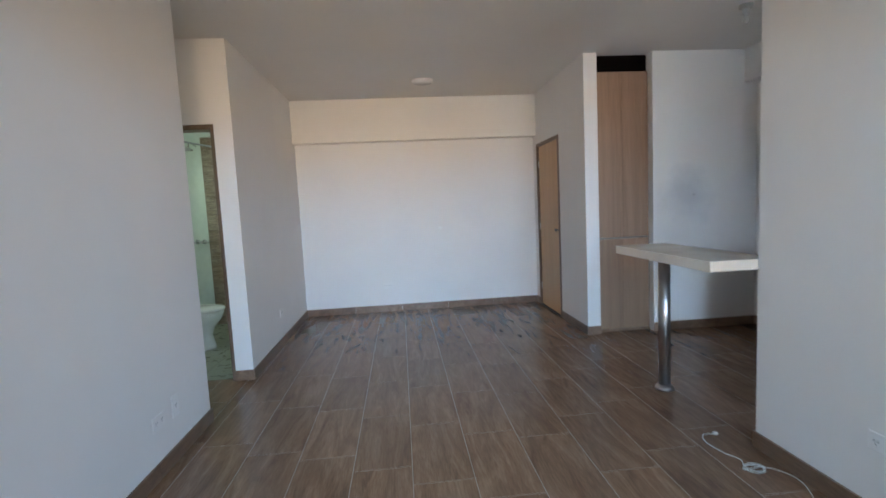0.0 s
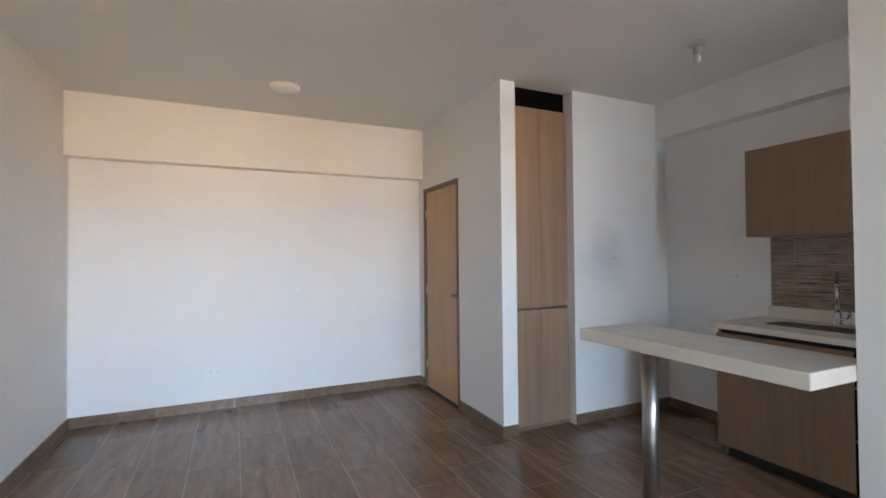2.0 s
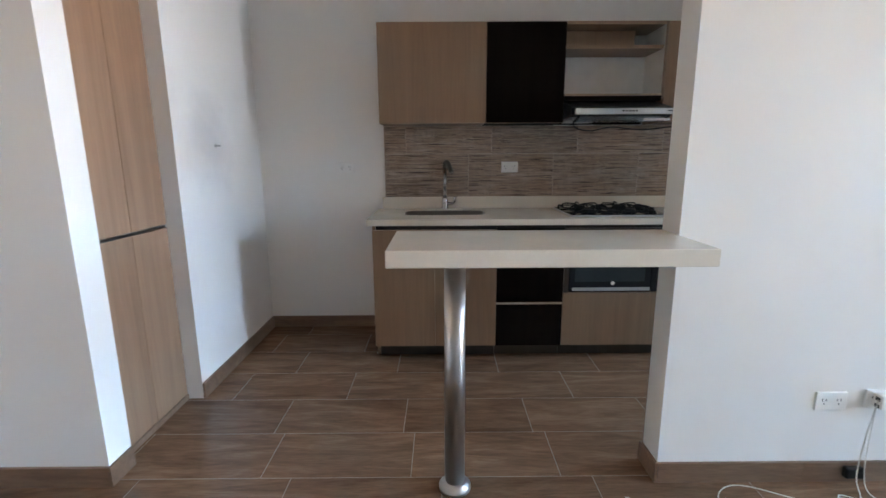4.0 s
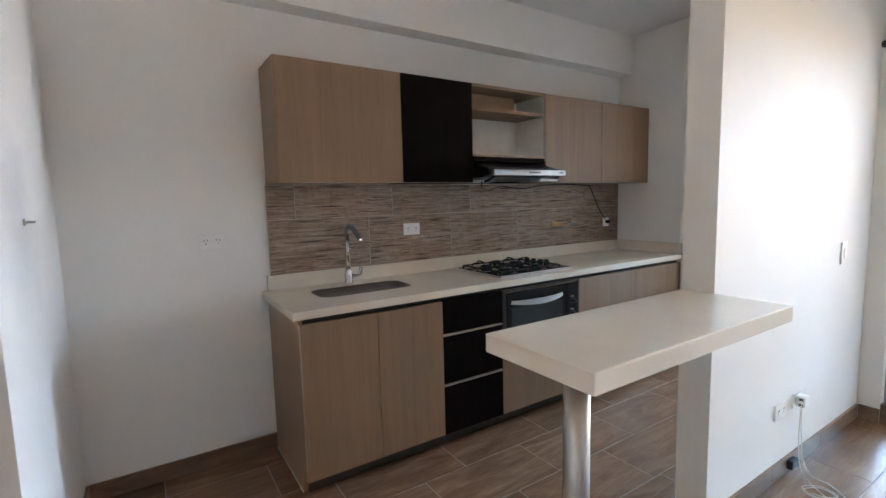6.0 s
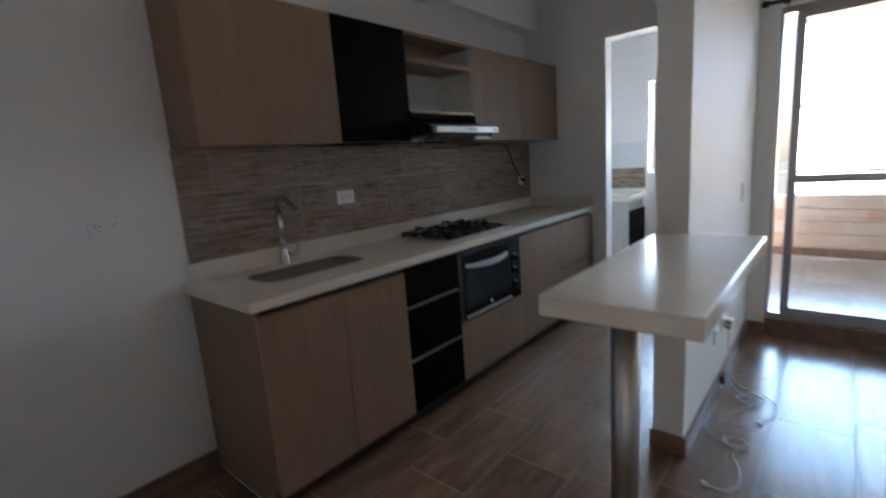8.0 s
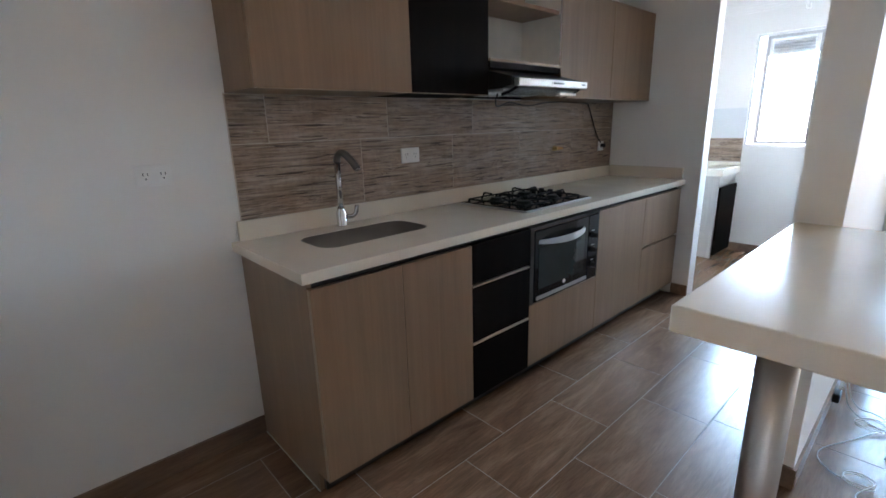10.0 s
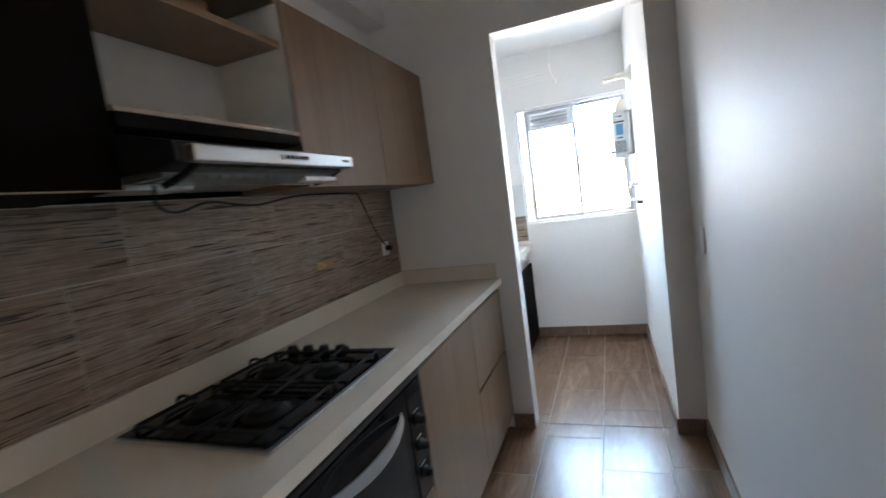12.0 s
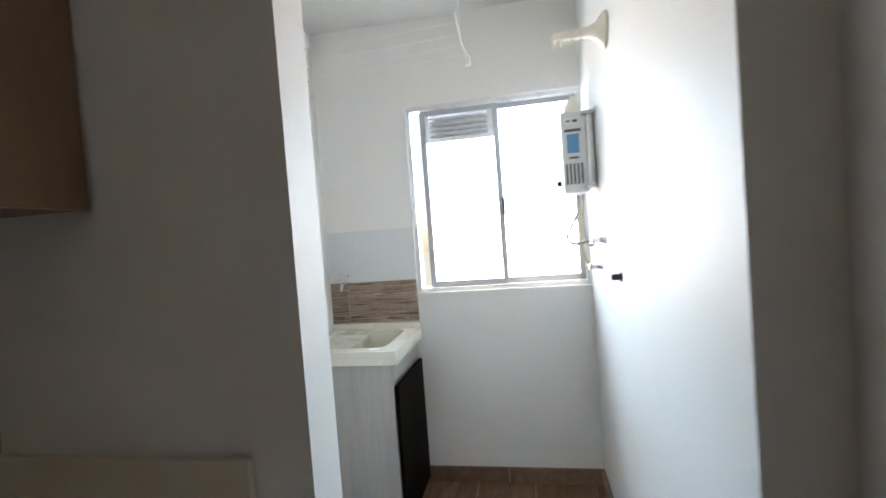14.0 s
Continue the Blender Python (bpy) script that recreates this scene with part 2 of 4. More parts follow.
WHITE_PLASTIC = plain("white_plastic", (0.82, 0.81, 0.79), 0.35)
PORCELAIN = plain("white_porcelain", (0.84, 0.84, 0.82), 0.12)
ENAMEL = plain("white_enamel", (0.74, 0.75, 0.76), 0.3)
BLUE = plain("blue_sticker", (0.1, 0.32, 0.58), 0.5)
INK = plain("dark_grey_print", (0.08, 0.085, 0.09), 0.5)
YELLOW = plain("yellow_gas_hose", (0.5, 0.43, 0.26), 0.5)
ORANGE = plain("orange_sealant_stain", (0.5, 0.26, 0.09), 0.7)
GREY_HOSE = plain("grey_braided_hose", (0.4, 0.4, 0.41), 0.4, 0.4)
CABLE = plain("cream_cable", (0.62, 0.6, 0.55), 0.45)
BRICK = plain("pale_clay_brick", (0.52, 0.36, 0.25), 0.85, 0.6)
MORTAR = plain("pale_mortar", (0.6, 0.53, 0.46), 0.95, 0.5)
BATH_TILE = plain("white_bath_tile", (0.72, 0.77, 0.72), 0.22)
BATH_FLOOR = plain("grey_green_floor_tile", (0.3, 0.31, 0.26), 0.3)
LISTEL = streak_tile("brown_strip_mosaic")
GLASS = glass("clear_glass", (0.97, 0.985, 0.98))
SHOWER_GLASS = glass("green_shower_glass", (0.86, 0.95, 0.9), 0.05)
SHOWER_GLASS.node_tree.nodes["Principled BSDF"].inputs["IOR"].default_value = 1.1
VISOR = glass("blue_tinted_visor", (0.62, 0.76, 0.85), 0.1)
ROD = metal("dark_bronze_rod", (0.06, 0.05, 0.05), 0.4)
GROUND = plain("distant_ground", (0.2, 0.21, 0.17), 0.95)


def vary_bricks(m):
    n, l = m.node_tree.nodes, m.node_tree.links
    info = n.new("ShaderNodeObjectInfo")
    tone = ramp(n, l, info.outputs["Random"], [(0.0, (0.58, 0.37, 0.26)), (0.3, (0.66, 0.48, 0.37)), (1.0, (0.72, 0.58, 0.48))])
    patch = ramp(n, l, noisy(n, l, coords(n, l, (1, 1, 1), True), 30.0, 5), [(0.3, grey(0.82)), (0.7, grey(1.08))])
    l.new(blend(n, l, 1.0, tone, patch, "MULTIPLY"), n["Principled BSDF"].inputs["Base Color"])


vary_bricks(BRICK)

# ---- mesh helpers ----
PLACE = {}


def mesh_object(name, bm, mat, smooth=False):
    """A mesh object with its origin in the middle of its box; the bmesh is in world metres."""
    xs = np.array([v.co for v in bm.verts])
    c = Vector(((xs.min(0) + xs.max(0)) / 2).tolist())
    bmesh.ops.recalc_face_normals(bm, faces=bm.faces)
    bm.transform(Matrix.Translation(-c))
    me = bpy.data.meshes.new(name)
    bm.to_mesh(me)
    bm.free()
    if smooth:
        for p in me.polygons:
            p.use_smooth = True
    me.materials.append(mat)
    ob = new(name, me)
    ob.location = c
    PLACE[ob] = c
    return ob


def part(name, bm, mat, parent, label="", smooth=False):
    ob = mesh_object(name, bm, mat, smooth)
    ob.parent = parent
    ob.matrix_parent_inverse = Matrix.Translation(-PLACE[parent])
    if label:
        tagged(ob, label)
    return ob


def thing(name, at, label, category, group="", kind=""):
    ob = new(name)
    ob.location = at
    ob.empty_display_size = 0.05
    PLACE[ob] = Vector(at)
    return tagged(ob, label, category, group, kind)


def add_box(bm, x0, x1, y0, y1, z0, z1, bevel=0.0, segments=2):
    lo, hi = Vector((min(x0, x1), min(y0, y1), min(z0, z1))), Vector((max(x0, x1), max(y0, y1), max(z0, z1)))
    m = Matrix.Translation((lo + hi) / 2) @ Matrix.Diagonal((*(hi - lo), 1))
    geo = bmesh.ops.create_cube(bm, size=1, matrix=m)
    if bevel:
        edges = list({e for v in geo["verts"] for e in v.link_edges})
        bmesh.ops.bevel(bm, geom=edges, offset=bevel, segments=segments, profile=0.5, affect="EDGES")
    return bm


def box(*a, **k):
    return add_box(bmesh.new(), *a, **k)


def boxes(rows, bevel=0.0):
    bm = bmesh.new()
    for r in rows:
        add_box(bm, *r, bevel=bevel)
    return bm


AXIS = {"z": Matrix.Identity(4), "x": Matrix.Rotation(radians(90), 4, "Y"), "y": Matrix.Rotation(radians(-90), 4, "X")}


def add_lathe(bm, at, axis, profile, n=24):
    """Turned body: (distance along the axis, radius) pairs, closed at both ends."""
    m = Matrix.Translation(at) @ AXIS[axis]
    rings = []
    for h, r in profile:
        rings.append([bm.verts.new(m @ Vector((r * math.cos(2 * math.pi * k / n), r * math.sin(2 * math.pi * k / n), h))) for k in range(n)])
    for a, b in zip(rings, rings[1:]):
        for k in range(n):
            bm.faces.new((a[k], a[(k + 1) % n], b[(k + 1) % n], b[k]))
    bm.faces.new(rings[0][::-1])
    bm.faces.new(rings[-1])
    return bm


def lathe(at, axis, profile, n=24):
    return add_lathe(bmesh.new(), at, axis, profile, n)


def spline(points, steps):
    p = [Vector(q) for q in points]
    p = [p[0] * 2 - p[1]] + p + [p[-1] * 2 - p[-2]]
    out = []
    for i in range(1, len(p) - 2):
        a, b, c, d = p[i - 1:i + 3]
        for k in range(steps):
            t = k / steps
            out.append(0.5 * (2 * b + (c - a) * t + (2 * a - 5 * b + 4 * c - d) * t * t + (3 * b - a - 3 * c + d) * t ** 3))
    out.append(p[-2])
    return out


def add_tube(bm, points, r, n=8, steps=6):
    pts = spline(points, steps) if steps > 1 else [Vector(q) for q in points]
    up = Vector((0.13, 0.31, 0.94)).normalized()
    rings = []
    for i, q in enumerate(pts):
        d = (pts[min(i + 1, len(pts) - 1)] - pts[max(i - 1, 0)]).normalized()
        u = (up - d * up.dot(d))
        u = u.normalized() if u.length > 1e-4 else d.orthogonal().normalized()
        w = d.cross(u)
        up = u
        rings.append([bm.verts.new(q + (u * math.cos(2 * math.pi * k / n) + w * math.sin(2 * math.pi * k / n)) * r) for k in range(n)])
    for a, b in zip(rings, rings[1:]):
        for k in range(n):
            bm.faces.new((a[k], a[(k + 1) % n], b[(k + 1) % n], b[k]))
    bm.faces.new(rings[0][::-1])
    bm.faces.new(rings[-1])
    return bm


def tube(points, r, n=8, steps=6):
    return add_tube(bmesh.new(), points, r, n, steps)


def prism(outline, axis, a, b):
    """An outline of (u, v) pairs drawn out from a to b: along z it is (x, y), along y (x, z), along x (y, z)."""
    bm = bmesh.new()
    put = {"z": lambda u, v, w: (u, v, w), "y": lambda u, v, w: (u, w, v), "x": lambda u, v, w: (w, u, v)}[axis]
    lo, hi = [[bm.verts.new(put(u, v, w)) for u, v in outline] for w in (a, b)]
    for k in range(len(outline)):
        j = (k + 1) % len(outline)
        bm.faces.new((lo[k], lo[j], hi[j], hi[k]))
    bm.faces.new(lo[::-1])
    bm.faces.new(hi)
    return bm


def rounded(x0, x1, y0, y1, r, n=6):
    pts = []
    for cx, cy, a0 in ((x1 - r, y1 - r, 0), (x0 + r, y1 - r, 90), (x0 + r, y0 + r, 180), (x1 - r, y0 + r, 270)):
        for k in range(n + 1):
            a = radians(a0 + 90 * k / n)
            pts.append((cx + r * math.cos(a), cy + r * math.sin(a)))
    return pts


def structure(name, bm, mat, label, category):
    return tagged(mesh_object(name, bm, mat), label, category, kind="structure")

# ---- the large structure ----
H = 2.69
LOW = -0.02
BALCONY = 0.10

structure("wall_north", boxes([(-1.08, 2.30, 6.22, 6.34, LOW, H), (-0.905, 2.135, 6.095, 6.22, 2.175, H)]), WALL,
          "white painted end wall with a shallow beam along its top", "wall")
structure("wall_entry", boxes([(2.135, 2.265, 4.545, 5.265, LOW, H), (2.135, 2.265, 6.07, 6.22, LOW, H), (2.135, 2.265, 5.265, 6.07, 2.06, H)]), WALL,
          "white painted wall with the entry door, ending in a narrow edge", "wall")
structure("wall_nook", box(2.80, 3.86, 4.52, 4.66, LOW, H), WALL_NOOK, "white painted wall with a grey smudge beside the pantry", "wall")
structure("wall_closet", boxes([(2.265, 2.80, 5.15, 5.25, LOW, H), (2.80, 2.90, 4.66, 5.25, LOW, H)]), WALL, "white painted back of the pantry recess", "wall")
wall_kitchen = structure("wall_kitchen", boxes([(3.86, 4.0, -1.25, 4.66, LOW, 2.80)]), WALL, "long white kitchen wall behind the cabinets", "wall")
structure("beam_kitchen", box(3.73, 3.86, 0.64, 4.52, 2.38, H), WALL, "white painted ceiling beam above the kitchen cabinets", "beam")
structure("wall_south", boxes([
    (-1.09, -0.62, 0.52, 0.67, LOW, H), (2.03, 2.137, 0.52, 0.67, LOW, H), (2.137, 2.262, 0.52, 0.635, LOW, H), (3.148, 3.86, 0.52, 0.635, LOW, H),
    (-0.62, 2.03, 0.52, 0.67, 2.14, H), (2.30, 3.148, 0.52, 0.635, 2.204, H)]), WALL,
    "white painted wall with the balcony and laundry openings", "wall")
structure("door_sill", box(-0.62, 2.03, 0.52, 0.672, LOW, 0.118), SKIRT, "brown tiled sill under the sliding balcony door", "sill")
structure("wall_pier", box(2.137, 2.265, 0.635, 2.40, LOW, H), WALL, "white painted pier wall between kitchen and living room", "wall")
structure("wall_west", boxes([(-1.09, -0.955, 0.64, 3.297, LOW, H)]), WALL, "white painted living room side wall", "wall")
structure("wall_block", boxes([(-1.045, -0.905, 4.03, 6.22, LOW, H)]), WALL, "white painted wall beside the bathroom", "wall")
structure("wall_bath_front", boxes([(-1.86, -1.045, 4.03, 4.15, 2.052, H), (-2.40, -1.86, 4.03, 4.15, LOW, H)]), WALL, "white painted wall over the bathroom door", "wall")
# the gap at y 4.5 to 5.1 is an unseen opening added for the bathroom lamp
structure("wall_corridor", boxes([(-2.40, -1.09, 3.15, 3.286, LOW, H), (-2.52, -2.40, 3.15, 4.5, LOW, H), (-2.52, -2.40, 5.1, 6.30, LOW, H),
                                  (-2.52, -2.40, 4.5, 5.1, LOW, 1.55), (-2.52, -2.40, 4.5, 5.1, 2.15, H)]), WALL, "white painted corridor wall", "wall")
structure("wall_bath_back", box(-2.40, -1.045, 6.16, 6.30, LOW, H), BATH_TILE, "pale tiled shower wall in the bathroom", "wall")
structure("ceiling", boxes([(-2.52, 4.0, 0.52, 6.34, H, 2.80)]), CEILING, "flat white painted ceiling", "ceiling")
structure("ceiling_laundry", box(2.27, 3.86, -1.05, 0.52, 2.535, 2.80), WALL, "white painted laundry ceiling", "ceiling")
structure("wall_laundry_east", prism([(2.2625, -1.20), (2.42, -1.20), (2.42, -0.2), (2.40, 0.6345), (2.2625, 0.6345)], "z", LOW, 2.80), WALL, "white painted laundry side wall with the heater", "wall")
structure("wall_laundry_window", boxes([(2.42, 3.86, -1.20, -1.05, LOW, 1.055), (2.42, 3.86, -1.20, -1.05, 2.07, 2.80), (3.348, 3.86, -1.20, -1.05, 1.055, 2.07)]), WALL,
          "white painted laundry wall with the window", "wall")
structure("wall_laundry_panel", box(3.348, 3.858, -1.05, -1.046, 1.135, 1.42), WET_PAINT, "band of grey washable paint above the laundry sink", "wall finish")
structure("balcony_ceiling", box(-1.25, 2.27, -1.88, 0.52, 2.46, 2.70), CEILING, "painted underside of the balcony above", "ceiling")
structure("balcony_wall", boxes([(-1.25, -1.09, -1.85, 0.64, LOW, 2.46)]), WALL, "white painted balcony side wall", "wall")
structure("ground", box(-400, 400, -400, 400, -14.2, -14.0), GROUND, "distant ground far below the balcony", "ground")

# skirting: tile strips about 60 cm long, set against the walls
SK = 0.085


def skirting(name, runs, label, foot=0.0):
    base = thing(name, (*runs[0][:2], foot), label, "skirting", kind="structure")
    for x0, y0, x1, y1, nx, ny in runs:
        length = math.hypot(x1 - x0, y1 - y0)
        count = max(1, round(length / 0.6))
        for k in range(count):
            a, b = k / count, (k + 1) / count
            g = 0.0012 / length
            pa = (x0 + (x1 - x0) * (a + g), y0 + (y1 - y0) * (a + g))
            pb = (x0 + (x1 - x0) * (b - g), y0 + (y1 - y0) * (b - g))
            part("skirting_tile", box(min(pa[0], pb[0], pa[0] + nx * 0.011), max(pa[0], pb[0], pb[0] + nx * 0.011),
                                      min(pa[1], pb[1], pa[1] + ny * 0.011), max(pa[1], pb[1], pb[1] + ny * 0.011), foot + 0.0005, foot + SK), SKIRT, base)
    return base


skirting("baseboard_living", [
    (-0.905, 4.03, -0.905, 6.22, 1, 0), (-0.894, 6.22, 2.135, 6.22, 0, -1), (2.135, 6.209, 2.135, 6.09, -1, 0),
    (2.135, 5.255, 2.135, 4.545, -1, 0), (2.124, 4.545, 2.265, 4.545, 0, -1), (-1.045, 4.03, -0.894, 4.03, 0, -1),
    (-0.955, 0.67, -0.955, 3.297, 1, 0), (-1.09, 3.297, -0.944, 3.297, 0, 1)], "brown wood-look tile skirting along the living room walls")
skirting("baseboard_kitchen", [
    (2.80, 4.52, 3.86, 4.52, 0, -1), (3.86, 4.509, 3.86, 3.66, -1, 0), (2.137, 0.681, 2.137, 2.40, -1, 0), (2.126, 2.40, 2.276, 2.40, 0, 1),
    (2.265, 2.40, 2.265, 0.635, 1, 0), (2.276, 0.635, 2.411, 0.635, 0, 1), (3.148, 0.635, 3.27, 0.635, 0, 1), (2.03, 0.67, 2.126, 0.67, 0, 1)],
    "brown wood-look tile skirting round the pier and kitchen nook")
bl = skirting("baseboard_laundry", [(2.42, -1.05, 2.42, -0.2, 1, 0), (2.431, -1.05, 3.40, -1.05, 0, 1)], "brown wood-look tile skirting in the laundry")
part("skirting_tile", prism([(2.4195, -0.1985), (2.431, -0.1985), (2.411, 0.634), (2.3995, 0.634)], "z", 0.0005, SK), SKIRT, bl)

# ---- entry door ----
door = thing("door_1", (2.14, 5.68, 0), "closed tan wooden flush entry door in a brown frame", "door", kind="structure")
part("door_frame", boxes([(2.125, 2.24, 5.265, 5.30, 0, 2.06), (2.125, 2.24, 6.035, 6.07, 0, 2.06), (2.125, 2.24, 5.30, 6.035, 2.025, 2.06)], 0.002), FRAME_WOOD, door, "thin brown door frame")
part("leaf", box(2.147, 2.187, 5.303, 6.032, 0.012, 2.022, bevel=0.003), OAK_DOOR, door)
part("threshold", box(2.118, 2.24, 5.285, 6.045, 0, 0.01), DARK_GAP, door, "dark threshold strip")
knob = part("door_handle", lathe((2.147, 5.345, 1.0), "x", [(-0.05, 0.009), (-0.048, 0.017), (-0.03, 0.019), (-0.026, 0.009), (-0.006, 0.009), (-0.005, 0.022), (0.0, 0.022)], 18), HEAD_STEEL, door, "small round metal knob", True)
part("peephole", lathe((2.147, 5.68, 1.52), "x", [(-0.004, 0.008), (0, 0.011)], 12), BRASS, door)
for z in (0.25, 1.02, 1.8):
    part("hinge", lathe((2.143, 6.03, z), "z", [(-0.04, 0.006), (0.04, 0.006)], 10), STEEL, door)

# ---- sliding balcony door ----
slide = thing("door_2", (0.7, 0.58, 0.118), "aluminium sliding glass door to the balcony, half open", "sliding door", kind="structure")
X0, X1, Z0, Z1 = -0.62, 2.03, 0.118, 2.14
part("outer_frame", boxes([(X0, X1, 0.54, 0.62, Z0, Z0 + 0.03), (X0, X1, 0.54, 0.62, Z1 - 0.04, Z1), (X0, X0 + 0.035, 0.54, 0.62, Z0 + 0.03, Z1 - 0.04), (X1 - 0.015, X1, 0.54, 0.62, Z0 + 0.03, Z1 - 0.04)], 0.002), ALU, slide)


def sash(x0, x1, y, st):
    s = part("sash", boxes([(x0, x0 + st, y - 0.014, y + 0.014, Z0 + 0.03, Z1 - 0.04), (x1 - st, x1, y - 0.014, y + 0.014, Z0 + 0.03, Z1 - 0.04),
                            (x0 + st, x1 - st, y - 0.014, y + 0.014, Z0 + 0.03, Z0 + 0.075), (x0 + st, x1 - st, y - 0.014, y + 0.014, Z1 - 0.085, Z1 - 0.04),
                            (x0 + st, x1 - st, y - 0.014, y + 0.014, 1.045, 1.095)], 0.002), ALU, slide)
    for z0, z1 in ((Z0 + 0.075, 1.045), (1.095, Z1 - 0.085)):
        p = part("pane", box(x0 + st, x1 - st, y - 0.003, y + 0.003, z0, z1), GLASS, s)
        p.visible_shadow = False


sash(1.065, 1.955, 0.560, 0.048)
sash(0.985, 1.951, 0.600, 0.048)
part("latch", box(0.997, 1.021, 0.614, 0.63, 1.02, 1.16, bevel=0.004), BLACK, slide, "black pull latch")

rod = thing("curtain_rod", (0.7, 0.74, 2.155), "dark bronze curtain rod above the balcony door", "curtain rod")
part("rod", lathe((-0.75, 0.74, 2.155), "x", [(0, 0.011), (2.84, 0.011)], 12), ROD, rod, smooth=True)
for x in (-0.77, 2.105):
    part("finial", lathe((x, 0.74, 2.155), "x", [(-0.02, 0.006), (-0.015, 0.018), (0.0, 0.021), (0.015, 0.018), (0.02, 0.008)], 14), ROD, rod, smooth=True)
for x in (-0.6, 2.0):
    part("bracket", boxes([(x - 0.008, x + 0.008, 0.671, 0.74, 2.130, 2.143), (x - 0.015, x + 0.015, 0.6705, 0.678, 2.145, 2.2)]), ROD, rod)

# ---- balcony ----
rail = thing("balcony_railing", (0.6, -1.76, 0.72), "thin grey metal handrail on the brick parapet", "railing")
part("handrail", box(-1.09, 2.27, -1.775, -1.735, 0.965, 0.99, bevel=0.004), ALU, rail)
for k in range(2):
    x = -0.9 + k * 1.6
    part("post", box(x - 0.012, x + 0.012, -1.767, -1.743, 0.72, 0.965), ALU, rail)

# ---- ceiling fittings ----
lamp = thing("ceiling_light", (0.674, 5.34, H), "round flush white ceiling light, switched off", "ceiling light")
part("base", lathe((0.674, 5.34, H), "z", [(-0.022, 0.105), (-0.006, 0.112), (0, 0.112)], 40), WHITE_PLASTIC, lamp, smooth=True)
part("diffuser", lathe((0.674, 5.34, H), "z", [(-0.036, 0.02), (-0.034, 0.07), (-0.028, 0.095), (-0.0225, 0.1)], 40), PORCELAIN, lamp, smooth=True)
bulb = thing("bulb_holder", (2.96, 3.54, H), "white plastic lamp holder with a bulb on the kitchen ceiling", "lamp holder")
part("rose", lathe((2.96, 3.54, H), "z", [(-0.03, 0.03), (-0.022, 0.048), (0, 0.05)], 24), BULB, bulb, smooth=True)
part("socket", lathe((2.96, 3.54, H), "z", [(-0.075, 0.021), (-0.03, 0.024)], 20), BULB, bulb, smooth=True)
part("bulb", lathe((2.96, 3.54, H), "z", [(-0.135, 0.004), (-0.13, 0.014), (-0.115, 0.022), (-0.098, 0.022), (-0.082, 0.015), (-0.0755, 0.013)], 20), BULB, bulb, smooth=True)

# ---- pantry ----
pantry = thing("pantry_cabinet", (2.55, 4.6, 0), "tall oak-laminate pantry cabinet with four closed doors", "cabinet")
part("carcass", boxes([(2.267, 2.798, 4.622, 5.14, 0.0, 2.53)]), INSIDE, pantry)
part("filler_panel", box(2.267, 2.798, 4.63, 4.65, 2.532, 2.688), WENGE, pantry, "dark filler panel above the doors")
part("plinth", box(2.267, 2.798, 4.595, 4.62, 0.0, 0.028), SKIRT, pantry)
for x0, x1 in ((2.269, 2.532), (2.534, 2.796)):
    part("door", box(x0, x1, 4.60, 4.62, 0.945, 2.528, bevel=0.0012), PANTRY, pantry, "tall oak-laminate upper door")
    part("door", box(x0, x1, 4.60, 4.62, 0.03, 0.929, bevel=0.0012), PANTRY, pantry, "oak-laminate lower door")
part("grip_channel", box(2.269, 2.796, 4.606, 4.62, 0.931, 0.943), SINK_STEEL, pantry, "grey grip channel between the doors")

# ---- kitchen base units ----
XF = 3.265


def base_unit(y0, y1, label, top=0.82):
    u = thing("base_cabinet", (3.55, (y0 + y1) / 2, 0), label, "cabinet", "kitchen base cabinets")
    part("carcass", boxes([(XF + 0.021, 3.855, y0 + 0.001, y1 - 0.001, 0.09, top)]), OAK, u)
    # dark brown here puts the shadow under the doors into the plinth's colour
    part("plinth", box(XF + 0.075, XF + 0.09, y0 + 0.001, y1 - 0.001, 0.0, 0.088), DARK_OAK, u, "recessed plinth coloured dark brown for the toe-kick shade")
    part("grip_channel", box(XF + 0.03, XF + 0.045, y0 + 0.001, y1 - 0.001, 0.822, 0.859), DARK_GAP, u, "dark grip channel under the worktop")
    return u


def front(unit, name, y0, y1, z0, z1, mat, label=""):
    return part(name, box(XF, XF + 0.019, y0 + 0.0015, y1 - 0.0015, z0 + 0.0015, z1 - 0.0015, bevel=0.001), mat, unit, label)


u = base_unit(2.905, 3.64, "oak-laminate sink cabinet with two closed doors", 0.66)
d = front(u, "door", 3.283, 3.66, 0.088, 0.832, OAK)
part("edge_band", box(XF + 0.001, XF + 0.0185, 3.6587, 3.6598, 0.09, 0.83), OAK_EDGE, d, "pale edge band")
part("edge_band", box(XF + 0.001, XF + 0.0185, 3.2832, 3.2843, 0.09, 0.83), OAK_EDGE, d, "pale edge band")
front(u, "door", 2.905, 3.283, 0.088, 0.832, OAK)
side = thing("end_panel", (3.56, 3.65, 0), "oak-laminate end panel of the kitchen run standing on the floor", "panel")
part("panel", prism([(XF + 0.0205, 0.088), (XF + 0.085, 0.088), (XF + 0.085, 0.0005), (3.855, 0.0005), (3.855, 0.858), (XF + 0.0205, 0.858)], "y", 3.642, 3.66), OAK, side)
part("sealant_line", box(XF + 0.085, 3.847, 3.6602, 3.6635, 0.0005, 0.004), CABLE, side, "pale bead of sealant along the floor")
u = base_unit(2.492, 2.905, "dark wenge drawer cabinet with three closed drawers")
